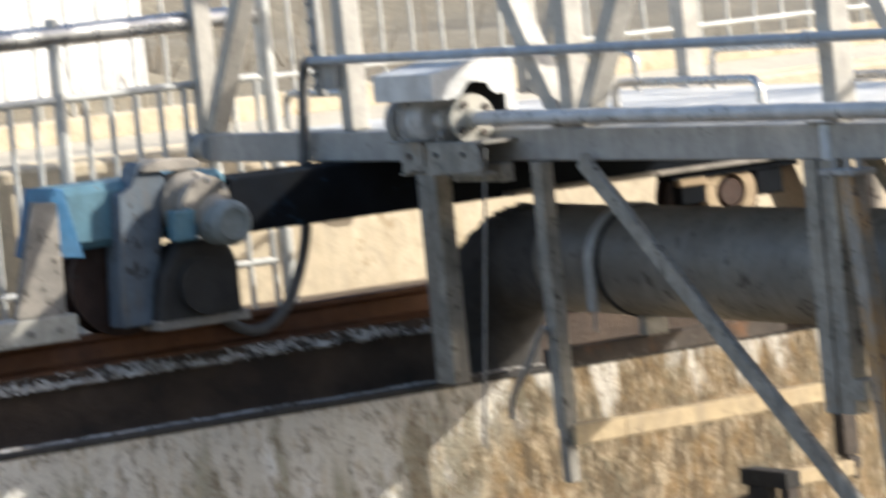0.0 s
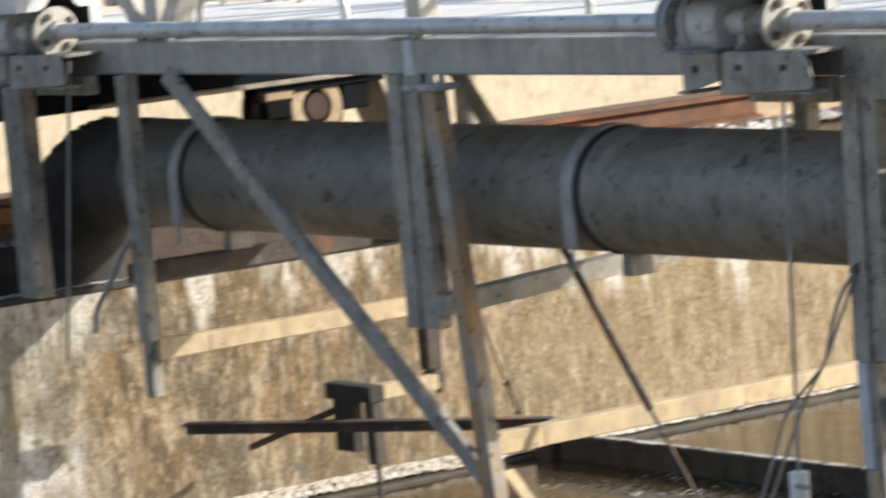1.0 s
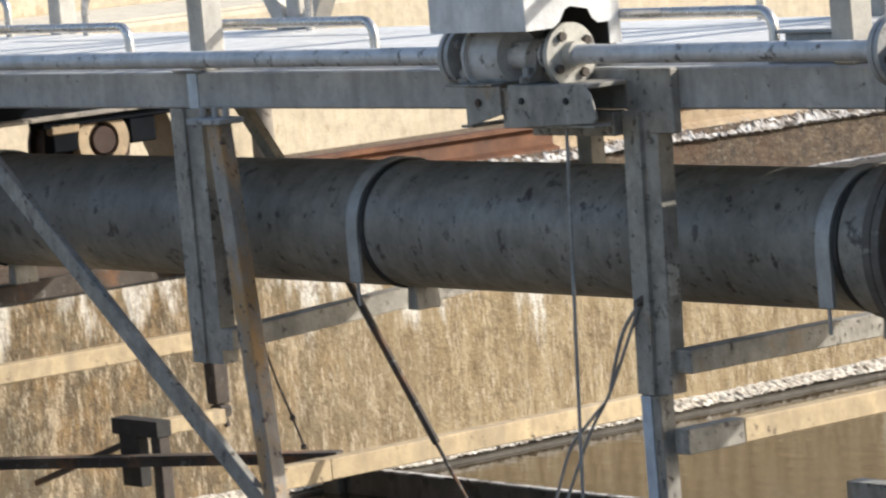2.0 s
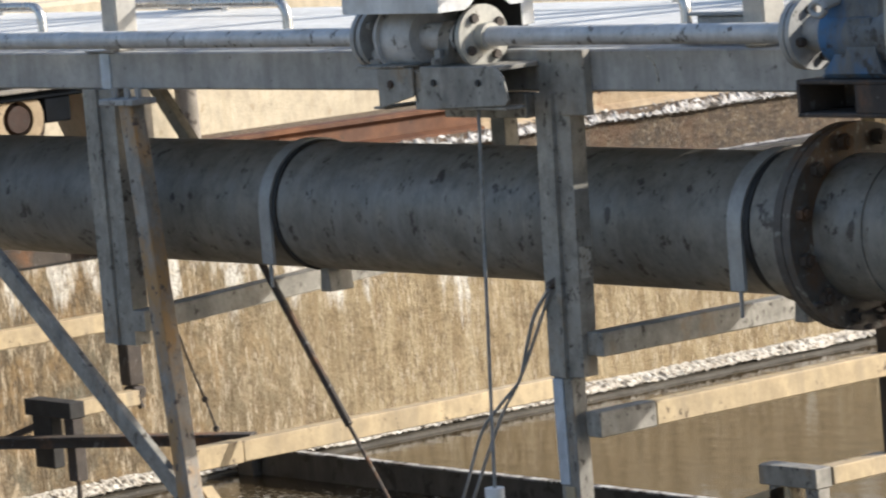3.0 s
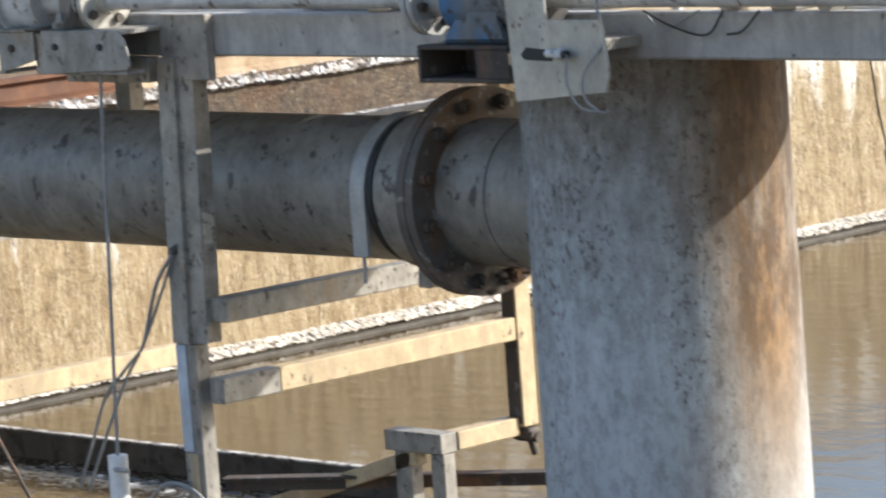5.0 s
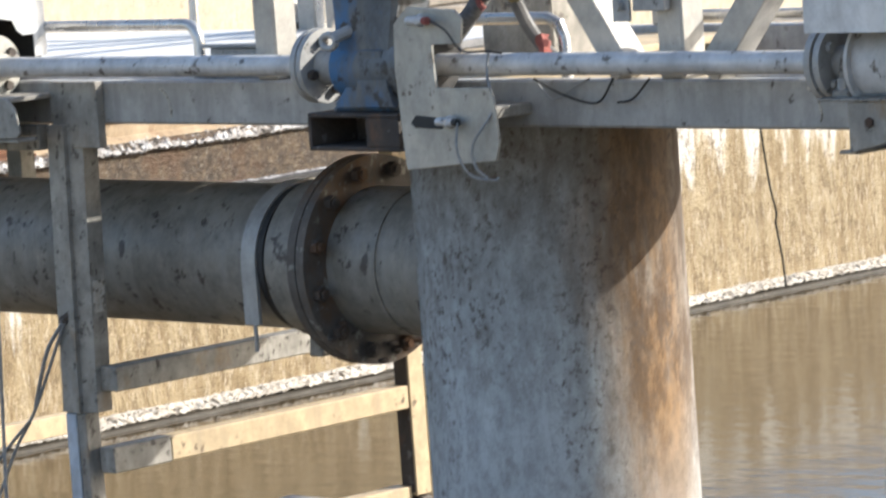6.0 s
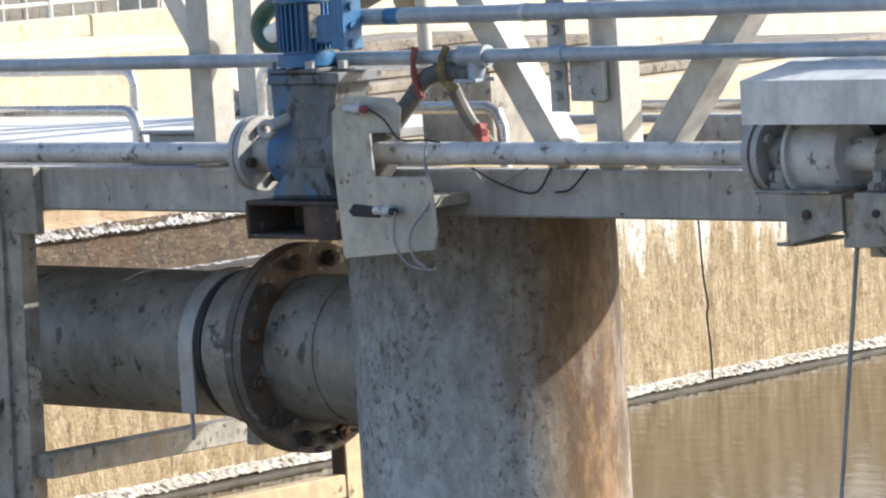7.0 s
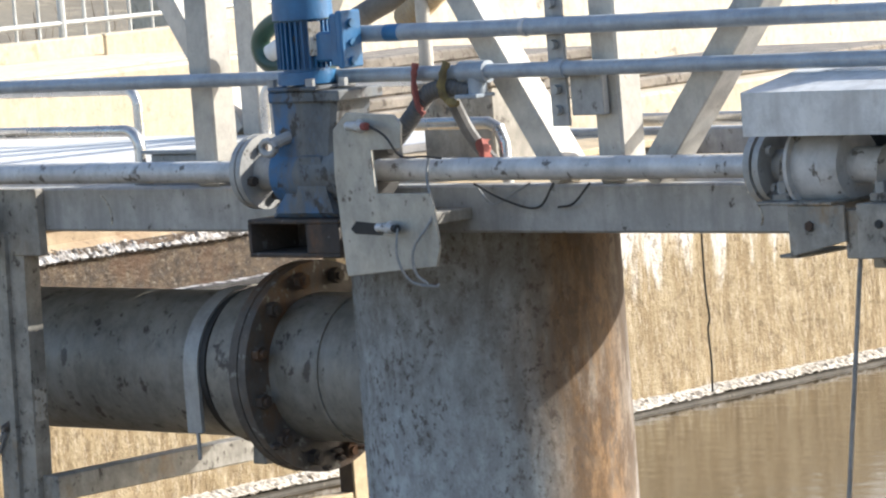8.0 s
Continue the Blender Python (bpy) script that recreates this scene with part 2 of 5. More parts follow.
def tank_concrete():
    """Tank wall: tan concrete with run-down streaks; grey-green, ochre and white lime blotches along one stretch."""
    m, t, b, co = nodes_of("stained_tank_concrete")
    sep = t.nodes.new("ShaderNodeSeparateXYZ")
    t.links.new(co, sep.inputs[0])
    y, z = sep.outputs[1], sep.outputs[2]
    base = blend(t, ramp(t, grain(t, co, 7, 8), 0.35, 0.65), (0.37, 0.28, 0.155), (0.22, 0.155, 0.076))
    base = blend(t, times(t, ramp(t, grain(t, co, 16, 7, (1, 1, 0.12), 0.65), 0.42, 0.62), 0.8), base, (0.43, 0.345, 0.21))
    base = blend(t, times(t, ramp(t, grain(t, co, 22, 6, (1, 1, 0.10), 0.7, 4.0), 0.55, 0.68), 0.85), base, (0.20, 0.135, 0.065))
    # blotchy stretch
    mid = span(t, y, 2.6, 1.2)
    old = blend(t, ramp(t, grain(t, co, 3.4, 9, (1, 1, 0.7), 0.72, 9.0), 0.42, 0.58), (0.25, 0.16, 0.07), (0.14, 0.128, 0.092))
    old = blend(t, ramp(t, grain(t, co, 5.5, 9, (1, 1, 0.6), 0.75, 15.0), 0.53, 0.59), old, (0.46, 0.37, 0.25))
    old = blend(t, times(t, ramp(t, grain(t, co, 13, 9, (1, 1, 0.5), 0.75, 19.0), 0.47, 0.56), 0.9), old, (0.075, 0.055, 0.032))
    base = blend(t, times(t, mid, 0.92), base, old)
    # lime-grey stretch in the shade of the carriage
    bloom = blend(t, ramp(t, grain(t, co, 6.5, 7, (1, 1, 0.26), 0.66, 31.0), 0.50, 0.55), (0.50, 0.48, 0.39), (0.95, 0.95, 0.93))
    bloom = blend(t, times(t, ramp(t, grain(t, co, 9, 9, (1, 1, 0.6), 0.75, 37.0), 0.50, 0.64), 0.6), bloom, (0.32, 0.285, 0.215))
    base = blend(t, times(t, span(t, plus(t, y, span(t, grain(t, co, 2.5, 6, (1, 1, 1), 0.7, 3.0), 0.3, 0.7, -0.4, 0.4)), -0.05, -0.75), 0.92), base, bloom)
    # white lime run-downs from the top edge
    drip = plus(t, grain(t, co, 7, 8, (1, 1, 0.2), 0.65, 21.0), span(t, z, -0.85, -0.33, -0.12, 0.17))
    drip = plus(t, drip, span(t, y, 2.1, 0.9, 0.0, -0.12))
    drip = plus(t, drip, span(t, y, -0.1, -0.6, 0.0, 0.13))
    drip = plus(t, drip, span(t, y, -1.0, -1.7, 0.0, 0.09))
    base = blend(t, times(t, ramp(t, drip, 0.52, 0.61), 0.9), base, (0.77, 0.74, 0.67))
    # fine pits and flecks
    base = blend(t, times(t, ramp(t, grain(t, co, 26, 8, (1, 1, 0.6), 0.75, 2.0), 0.52, 0.59), 0.7), base, (0.14, 0.095, 0.048))
    base = blend(t, times(t, ramp(t, grain(t, co, 46, 8, (1, 1, 0.28), 0.76, 41.0), 0.535, 0.60), 0.7), base, (0.56, 0.47, 0.34))
    base = blend(t, 0.16, base, (0.12, 0.085, 0.045))
    h = plus(t, grain(t, co, 20, 8, (1, 1, 0.15), 0.7), grain(t, co, 60, 6, (1, 1, 0.6), 0.7))
    finish(t, b, base, 0.88, 0.0, h, 1.0, 0.014)
    return m


def channel_side():
    """Channel concrete: soaked black near the pipe's mouth, dry crumbly brown farther along."""
    m, t, b, co = nodes_of("channel_concrete")
    wet = blend(t, ramp(t, grain(t, co, 8, 8, (1, 0.5, 0.6)), 0.35, 0.7), (0.055, 0.038, 0.029), (0.16, 0.105, 0.07))
    dry = blend(t, ramp(t, grain(t, co, 16, 9, (1, 1, 0.8), 0.75), 0.38, 0.62), (0.17, 0.112, 0.06), (0.05, 0.033, 0.02))
    dry = blend(t, times(t, ramp(t, grain(t, co, 45, 8, (1, 1, 1.6), 0.75, 5.0), 0.55, 0.64), 0.8), dry, (0.36, 0.30, 0.23))
    dry = blend(t, times(t, ramp(t, grain(t, co, 5, 8, (1, 1, 1), 0.7, 8.0), 0.5, 0.62), 0.6), dry, (0.12, 0.055, 0.02))
    sep = t.nodes.new("ShaderNodeSeparateXYZ")
    t.links.new(co, sep.inputs[0])
    mr = t.nodes.new("ShaderNodeMapRange")
    mr.inputs[1].default_value, mr.inputs[2].default_value = 1.4, 2.6
    t.links.new(sep.outputs[1], mr.inputs[0])
    finish(t, b, blend(t, mr.outputs[0], wet, dry), 0.6, 0.0, grain(t, co, 32, 8, (1, 1, 1.6), 0.8), 1.0, 0.035)
    return m


def column_coat():
    """Grey column with drips, dark specks and an orange-brown stain on one side."""
    m, t, b, co = nodes_of("stained_column_paint")
    base = blend(t, ramp(t, grain(t, co, 3, 7, (1, 1, 0.4)), 0.35, 0.65), (0.41, 0.44, 0.455), (0.335, 0.36, 0.365))
    base = blend(t, times(t, ramp(t, grain(t, co, 12, 6, (1, 1, 0.12)), 0.52, 0.7), 0.6), base, (0.48, 0.52, 0.53))
    sep = t.nodes.new("ShaderNodeSeparateXYZ")
    t.links.new(co, sep.inputs[0])
    side = t.nodes.new("ShaderNodeVectorMath")
    side.operation = "DOT_PRODUCT"
    side.inputs[1].default_value = (0.669, 0.743, 0.0)
    t.links.new(co, side.inputs[0])
    across = side.outputs["Value"]
    band = times(t, ramp(t, grain(t, co, 5, 8, (1, 1, 0.25), 0.7, 5.0), 0.28, 0.46), span(t, plus(t, across, span(t, grain(t, co, 7, 8, (1, 1, 0.35), 0.7, 51.0), 0.3, 0.7, -0.10, 0.10)), 0.0, 0.22))
    band = times(t, band, span(t, sep.outputs[2], -0.85, -0.25, 0.2, 1.0))
    base = blend(t, times(t, times(t, band, span(t, across, 0.29, 0.35, 1.0, 0.4)), 0.92), base, (0.25, 0.145, 0.06))
    deep = times(t, ramp(t, grain(t, co, 9, 9, (1, 1, 0.4), 0.75, 23.0), 0.42, 0.55), times(t, span(t, across, 0.06, 0.2), span(t, sep.outputs[2], -0.6, -0.1)))
    base = blend(t, times(t, deep, 0.9), base, (0.075, 0.04, 0.016))
    zr = t.nodes.new("ShaderNodeMapRange")
    zr.inputs[1].default_value, zr.inputs[2].default_value, zr.inputs[3].default_value, zr.inputs[4].default_value = -0.25, 0.4, 0.0, 0.30
    t.links.new(sep.outputs[2], zr.inputs[0])
    ad = t.nodes.new("ShaderNodeMath")
    ad.operation = "ADD"
    t.links.new(grain(t, co, 15, 9, (1, 1, 0.6), 0.75, 11.0), ad.inputs[0])
    t.links.new(zr.outputs[0], ad.inputs[1])
    base = blend(t, times(t, ramp(t, ad.outputs[0], 0.46, 0.90), 0.75), base, (0.085, 0.072, 0.06))
    dirty = ramp(t, plus(t, grain(t, co, 4, 6, (1, 1, 0.5), 0.65, 27.0), span(t, sep.outputs[2], -0.7, 0.5, -0.10, 0.12)), 0.38, 0.60)
    base = blend(t, times(t, times(t, ramp(t, grain(t, co, 52, 7, (1, 1, 0.75), 0.7, 7.0), 0.53, 0.62), dirty), 0.85), base, (0.075, 0.06, 0.05))
    base = blend(t, times(t, ramp(t, grain(t, co, 30, 9, (1, 1, 0.6), 0.75, 17.0), 0.46, 0.66), 0.45), base, (0.12, 0.10, 0.085))
    b.inputs["Specular IOR Level"].default_value = 0.2
    finish(t, b, base, 0.8, 0.0, plus(t, grain(t, co, 60, 5), times(t, grain(t, co, 24, 8, (1, 1, 0.4), 0.7, 61.0), span(t, across, 0.0, 0.15))), 0.4, 0.003)
    return m


def water_surface():
    m, t, b, co = nodes_of("murky_brown_water")
    b.inputs["Base Color"].default_value = (0.045, 0.032, 0.016, 1)
    b.inputs["Roughness"].default_value, b.inputs["IOR"].default_value = 0.10, 1.33
    bp = t.nodes.new("ShaderNodeBump")
    bp.inputs["Strength"].default_value, bp.inputs["Distance"].default_value = 0.12, 0.03
    t.links.new(grain(t, co, 5.5, 3, (0.75, 1.35, 1), 0.5), bp.inputs["Height"])
    t.links.new(bp.outputs[0], b.inputs["Normal"])
    return m


TANK, COLUMN, WATER, CHANNEL = tank_concrete(), column_coat(), water_surface(), channel_side()

# ---- shape helpers ----
ORIGIN = {}


def thing(name, at, label, category, group="", kind=""):
    e = new(name)
    e.empty_display_size = 0.1
    e.location = at
    ORIGIN[e.name] = Vector(at)
    return tagged(e, label, category, group, kind)


def mesh_of(name, bm, material, smooth=True):
    bmesh.ops.recalc_face_normals(bm, faces=bm.faces[:])
    me = bpy.data.meshes.new(name)
    bm.to_mesh(me)
    bm.free()
    me.materials.append(material)
    if smooth:
        me.polygons.foreach_set("use_smooth", [True] * len(me.polygons))
        me.set_sharp_from_angle(angle=radians(35))
    return me


def part(name, bm, material, parent, label=""):
    """One mesh under a thing or under a part; bm is in the place's own metres."""
    root = parent.parent or parent
    bm.transform(Matrix.Translation(-ORIGIN[root.name]))
    ob = new(name, mesh_of(name, bm, material))
    ob.parent = parent
    return tagged(ob, label)


def setting(name, bm, material, label="", category="", kind="structure"):
    return tagged(new(name, mesh_of(name, bm, material)), label, category, "", kind)


def box(bm, x0, x1, y0, y1, z0, z1, bev=0.003):
    r = bmesh.ops.create_cube(bm, size=1)["verts"]
    for v in r:
        v.co = Vector((x0 if v.co.x < 0 else x1, y0 if v.co.y < 0 else y1, z0 if v.co.z < 0 else z1))
    if bev:
        es = list({e for v in r for e in v.link_edges})
        bmesh.ops.bevel(bm, geom=es, offset=bev, segments=1, affect="EDGES")
    return bm


def boxed(*a, **k):
    return box(bmesh.new(), *a, **k)


def rod(bm, a, c, r, n=16, r2=None):
    a, c = Vector(a), Vector(c)
    bmesh.ops.create_cone(bm, cap_ends=True, segments=n, radius1=r, radius2=r if r2 is None else r2, depth=(c - a).length,
                          matrix=Matrix.Translation((a + c) / 2) @ (c - a).to_track_quat("Z", "Y").to_matrix().to_4x4())
    return bm


def rodded(a, c, r, n=16, r2=None):
    return rod(bmesh.new(), a, c, r, n, r2)


def bar(bm, a, c, w, d, bev=0.003):
    """A straight bar from a to c, w wide across x, d deep across y."""
    a, c = Vector(a), Vector(c)
    z = (c - a).normalized()
    y = Vector((0, 1, 0))
    x = y.cross(z).normalized()
    y = z.cross(x)
    m = Matrix((x, y, z)).transposed().to_4x4()
    m.translation = (a + c) / 2
    r = bmesh.ops.create_cube(bm, size=1, matrix=m @ Matrix.Diagonal((w, d, (c - a).length, 1)))["verts"]
    if bev:
        bmesh.ops.bevel(bm, geom=list({e for v in r for e in v.link_edges}), offset=bev, segments=1, affect="EDGES")
    return bm


def barred(*a, **k):
    return bar(bmesh.new(), *a, **k)


def curve_pts(pts, per=8):
    """A smooth line through the points."""
    p = [Vector(q) for q in pts]
    p = [2 * p[0] - p[1]] + p + [2 * p[-1] - p[-2]]
    out = []
    for i in range(1, len(p) - 2):
        for k in range(per):
            u = k / per
            out.append(0.5 * (2 * p[i] + (p[i + 1] - p[i - 1]) * u + (2 * p[i - 1] - 5 * p[i] + 4 * p[i + 1] - p[i + 2]) * u * u
                              + (3 * p[i] - p[i - 1] - 3 * p[i + 1] + p[i + 2]) * u ** 3))
    return out + [p[-2]]


def sweep(bm, pts, r, n=10, jitter=0.0, ribs=0.0):
    """A round tube along the points."""
    pts = [Vector(q) for q in pts]
    rings, side = [], None
    for i, q in enumerate(pts):
        d = (pts[min(i + 1, len(pts) - 1)] - pts[max(i - 1, 0)]).normalized()
        if side is None:
            side = d.cross(Vector((0.3, 0.2, 1))).normalized()
        side = (side - d * side.dot(d)).normalized()
        up = d.cross(side)
        rings.append([bm.verts.new(q + (side * math.cos(2 * math.pi * k / n) + up * math.sin(2 * math.pi * k / n)) * r * (1 + jitter * random.uniform(-1, 1) + ribs * (i % 2)))
                      for k in range(n)])
    for a, c in zip(rings, rings[1:]):
        for k in range(n):
            bm.faces.new((a[k], a[(k + 1) % n], c[(k + 1) % n], c[k]))
    bm.faces.new(rings[0][::-1])
    bm.faces.new(rings[-1])
    return bm


def swept(*a, **k):
    return sweep(bmesh.new(), *a, **k)


def prism(bm, poly, axis, a, c, bev=0.0):
    """A polygon drawn across an axis, drawn out along it from a to c."""
    i = "xyz".index(axis)

    def at(p, s):
        q = list(p)
        q.insert(i, s)
        return bm.verts.new(q)
    lo, hi = [at(p, a) for p in poly], [at(p, c) for p in poly]
    faces = [bm.faces.new(lo[::-1]), bm.faces.new(hi)]
    n = len(poly)
    faces += [bm.faces.new((lo[k], lo[(k + 1) % n], hi[(k + 1) % n], hi[k])) for k in range(n)]
    if bev:
        bmesh.ops.bevel(bm, geom=list({e for f in faces for e in f.edges}), offset=bev, segments=1, affect="EDGES")
    return bm


def prismed(*a, **k):
    return prism(bmesh.new(), *a, **k)


def ring(bm, x, cy, cz, r0, r1, w, n=48):
    """A band round the x axis between two radii, w wide."""
    vs = []
    for k in range(n):
        c, s = math.cos(2 * math.pi * k / n), math.sin(2 * math.pi * k / n)
        vs.append([bm.verts.new((xx, cy + rr * c, cz + rr * s)) for xx, rr in ((x, r0), (x, r1), (x + w, r1), (x + w, r0))])
    for k in range(n):
        a, c = vs[k], vs[(k + 1) % n]
        for j in range(4):
            bm.faces.new((a[j], a[(j + 1) % 4], c[(j + 1) % 4], c[j]))
    return bm


def strip(bm, x0, x1, y0, y1, z, n, m, lump, drop=0.0, seed=0.0):
    """A lumpy sheet: n steps along y, m across x."""
    g = []
    for i in range(n + 1):
        y = y0 + (y1 - y0) * i / n
        wob = noise.noise((y * 2.3, seed, 0.0)) * 0.4 + 0.8
        row = []
        for j in range(m + 1):
            u = j / m
            x = x0 + (x1 - x0) * u * (wob if j == m else 1)
            h = lump * (0.35 + 1.1 * noise.noise((seed, y * 3.1, 2.0)) + noise.noise((x * 45, y * 40, seed)) + 0.8 * noise.noise((x * 110, y * 95, seed))) * math.sin(math.pi * (0.15 + 0.7 * u))
            row.append(bm.verts.new((x, y, z + h - drop * u)))
        g.append(row)
    for i in range(n):
        for j in range(m):
            bm.faces.new((g[i][j], g[i + 1][j], g[i + 1][j + 1], g[i][j + 1]))
    return bm


# ---- the tank and what lies round it ----
setting("water", boxed(-6.8, 9.1, -7.7, 70, -1.9, -1.312, bev=0), WATER, "still brown murky water in the settling tank", "water")
bm = bmesh.new()
prism(bm, [(-6.75, -2.6), (-6.75, -0.345), (-6.765, -0.33), (-6.84, -0.33), (-6.85, -0.34), (-6.85, -2.6)], "y", -30, 70)
setting("wall_west", bm, TANK, "stained concrete tank wall with white bloom", "wall")
bm = bmesh.new()
prism(bm, [(-7.30, -2.6), (-7.30, -0.15), (-7.325, -0.13), (-9.02, -0.13), (-9.02, -2.6)], "y", -30, 70)
setting("rail_bed", bm, CHANNEL, "wet dark concrete bed of the crane rail", "rail bed")
setting("channel_sludge", boxed(-7.30, -6.85, -30, 70, -2.6, -0.50, bev=0), SLUDGE, "black sludge in the narrow channel", "sludge")
setting("trim_edge", boxed(-6.80, -6.742, -30, 70, -0.352, -0.326, bev=0.004), PIPEDARK, "dark wet edging on the tank wall", "trim")
setting("ledge", prismed([(-6.745, -1.47), (-6.745, -1.29), (-6.64, -1.294), (-6.62, -1.300), (-6.617, -1.34), (-6.65, -1.38), (-6.65, -1.47)], "y", -7.7, 70), LEDGE, "dark wet ledge at the water line", "ledge")
setting("foam_line", strip(bmesh.new(), -6.747, -6.622, -3, 22, -1.254, 4200, 8, 0.013, 0.036), FOAM, "lumpy dried white foam on the ledge", "foam", "stuff")
setting("foam_crust", strip(bmesh.new(), -7.345, -7.262, -4, 16, -0.126, 3000, 8, 0.018, 0.055, 4.0), CRUST, "crusty pale foam along the rail bed", "foam", "stuff")
setting("edge_crust", strip(bmesh.new(), -6.83, -6.755, -4, 16, -0.324, 1600, 3, 0.008, 0.0, 14.0), CRUST, "thin pale crust on the wall edge", "crust", "stuff")
setting("floating_scum", strip(bmesh.new(), -6.5, -3.4, 0.2, 1.86, -1.316, 260, 200, 0.006, 0.0, 9.0), DRIFT, "thin pale scum drifting on the water", "scum", "stuff")
bm = bmesh.new()
prism(bm, [(-0.018, -0.030), (-0.035, -0.022), (-0.035, -0.004), (-0.028, 0), (0.028, 0), (0.035, -0.004), (0.035, -0.022), (0.018, -0.030), (0.009, -0.04), (0.009, -0.10), (0.06, -0.115), (0.06, -0.128), (-0.06, -0.128), (-0.06, -0.115), (-0.009, -0.10), (-0.009, -0.04)], "y", -30, 3.75)
bm.transform(Matrix.Translation((-7.39, 0, 0)))
setting("crane_rail", bm, RAILRUST, "rusty steel crane rail on the tank wall", "rail")
setting("crane_rail_2", prismed([(-7.425, -0.022), (-7.42, -0.002), (-7.36, -0.002), (-7.355, -0.022), (-7.38, -0.04), (-7.38, -0.10), (-7.33, -0.128), (-7.45, -0.128), (-7.40, -0.10), (-7.40, -0.04)], "y", 3.753, 70), RAILDUST, "dust-covered length of the crane rail", "rail")
bm = bmesh.new()
prism(bm, [(-9.0, -2.6), (-9.0, 0.56), (-9.02, 0.58), (-10.9, 0.58), (-10.9, -2.6)], "y", -30, 7.4)
setting("terrace_1", bm, BACKCON, "cream rendered terrace wall behind the rail", "wall")
bm = bmesh.new()
prism(bm, [(-9.0, -2.6), (-9.0, 0.07), (-9.02, 0.09), (-10.9, 0.09), (-10.9, -2.6)], "y", 7.4, 70)
setting("terrace_2", bm, BACKCON, "low cream wall stepping down behind the rail", "wall")
setting("pavement", boxed(-10.9, -9.25, -30, 7.25, 0.575, 0.588, bev=0), SUNNY, "bleached pale concrete paving", "pavement")
setting("kerb", boxed(-10.95, -10.7, -30, 7.4, 0.58, 0.70, bev=0.01), BACKCON, "cream concrete kerb below the far railing", "kerb")
setting("kerb_2", boxed(-10.95, -10.7, 7.405, 9.4, 0.085, 0.70, bev=0.01), BACKCON, "cream concrete kerb below the far railing", "kerb")
setting("far_wall", boxed(-14.6, -14.2, 11.06, 60, -2.6, 1.05, bev=0.01), SUNNY, "sunlit cream wall in the distance", "wall")
bm = bmesh.new()
N = 60
g = [[bm.verts.new((-10.9 - 55 * (i / N) ** 1.6, -60 + 150 * j / N, (0.35 if j < 26 else -1.0) + 4.5 * (i / N) ** 1.5 * (0.75 + 0.5 * noise.noise((i * 0.2, j * 0.25, 0))) + 0.3 * noise.noise((i * 0.5, j * 0.5, 3)) * (i > 3)))
      for j in range(N + 1)] for i in range(N + 1)]
for i in range(N):
    for j in range(N):
        bm.faces.new((g[i][j], g[i + 1][j], g[i + 1][j + 1], g[i][j + 1]))
setting("hillside", bm, EARTH, "dry brown hillside of bare scrub", "hillside")
setting("ground", boxed(-1500, 1500, -1500, 1500, -3.2, -2.61, bev=0), EARTH, "bare ground reaching to the horizon", "ground")
setting("wall_east", boxed(9.1, 10.2, -30, 70, -2.6, -0.13, bev=0.01), BACKCON, "plain concrete tank wall", "wall")
setting("wall_south", boxed(-6.74, 9.09, -11, -7.7, -2.6, -0.10, bev=0.01), BACKCON, "plain concrete end wall walkway", "wall")


def railing(name, x, y0, y1, z0, z1, rails, gap, r, posts, label):
    """A railing along y: posts, rails and uprights."""
    f = thing(name, (x, (y0 + y1) / 2, z0), label, "railing")
    for z, rr in rails:
        part("rail", rodded((x, y0, z), (x, y1, z), rr, 14), STAINLESS if rr > 0.03 else FENCEMAT, f)
    y = y0
    k = 0
    while y <= y1 + 1e-6:
        big = k % posts == 0
        part("post" if big else "baluster", rodded((x, y, z0), (x, y, z1 if big else rails[-1][0]), r * (2.2 if big else 1), 8), FENCEMAT, f)
        y += gap
        k += 1
    return f


nr = railing("near_railing", -8.6, -3.1, -0.10, -0.13, 1.20, [(1.13, 0.045), (0.08, 0.016), (0.865, 0.017)], 0.115, 0.013, 6, "stainless guard railing with thick top tube beside the rail")
part("post", rodded((-8.6, -0.045, -0.13), (-8.6, -0.045, 1.20), 0.03, 14), FENCEMAT, nr)
railing("far_railing", -10.82, -3.0, 9.3, 0.70, 1.75, [(0.78, 0.015), (1.7, 0.025), (1.62, 0.012)], 0.17, 0.010, 12, "pale metal railing with upright bars on the kerb")


rnd = random.Random(5)
bm = bmesh.new()
for k in range(2600):
    i, j = rnd.uniform(3, 30), rnd.uniform(20, 34)
    x, y = -10.9 - 55 * (i / N) ** 1.6, -60 + 150 * j / N
    z = (0.35 if j < 26 else -1.0) + 4.5 * (i / N) ** 1.5 * (0.75 + 0.5 * noise.noise((i * 0.2, j * 0.25, 0)))
    h = rnd.uniform(0.15, 0.5)
    lean = Vector((rnd.uniform(-0.15, 0.15), rnd.uniform(-0.15, 0.15), h))
    p, q = Vector((x, y, z - 0.05)), Vector((rnd.uniform(-0.006, 0.006), 0.007, 0))
    vs = [bm.verts.new(v) for v in (p - q, p + q, p + lean + q * 0.3, p + lean - q * 0.3)]
    bm.faces.new(vs)
setting("dry_scrub", bm, TWIG, "sparse dry stems of scrub on the hillside", "scrub", "stuff")

bo = thing("bollard", (-8.86, 3.207, -0.13), "short pale grey concrete post before the terrace wall", "bollard")
part("post", rodded((-8.86, 3.207, -0.13), (-8.86, 3.207, 0.50), 0.055, 20, 0.05), SLABMAT, bo)
part("cap", rodded((-8.86, 3.207, 0.5005), (-8.86, 3.207, 0.54), 0.06, 20, 0.045), SLABMAT, bo)

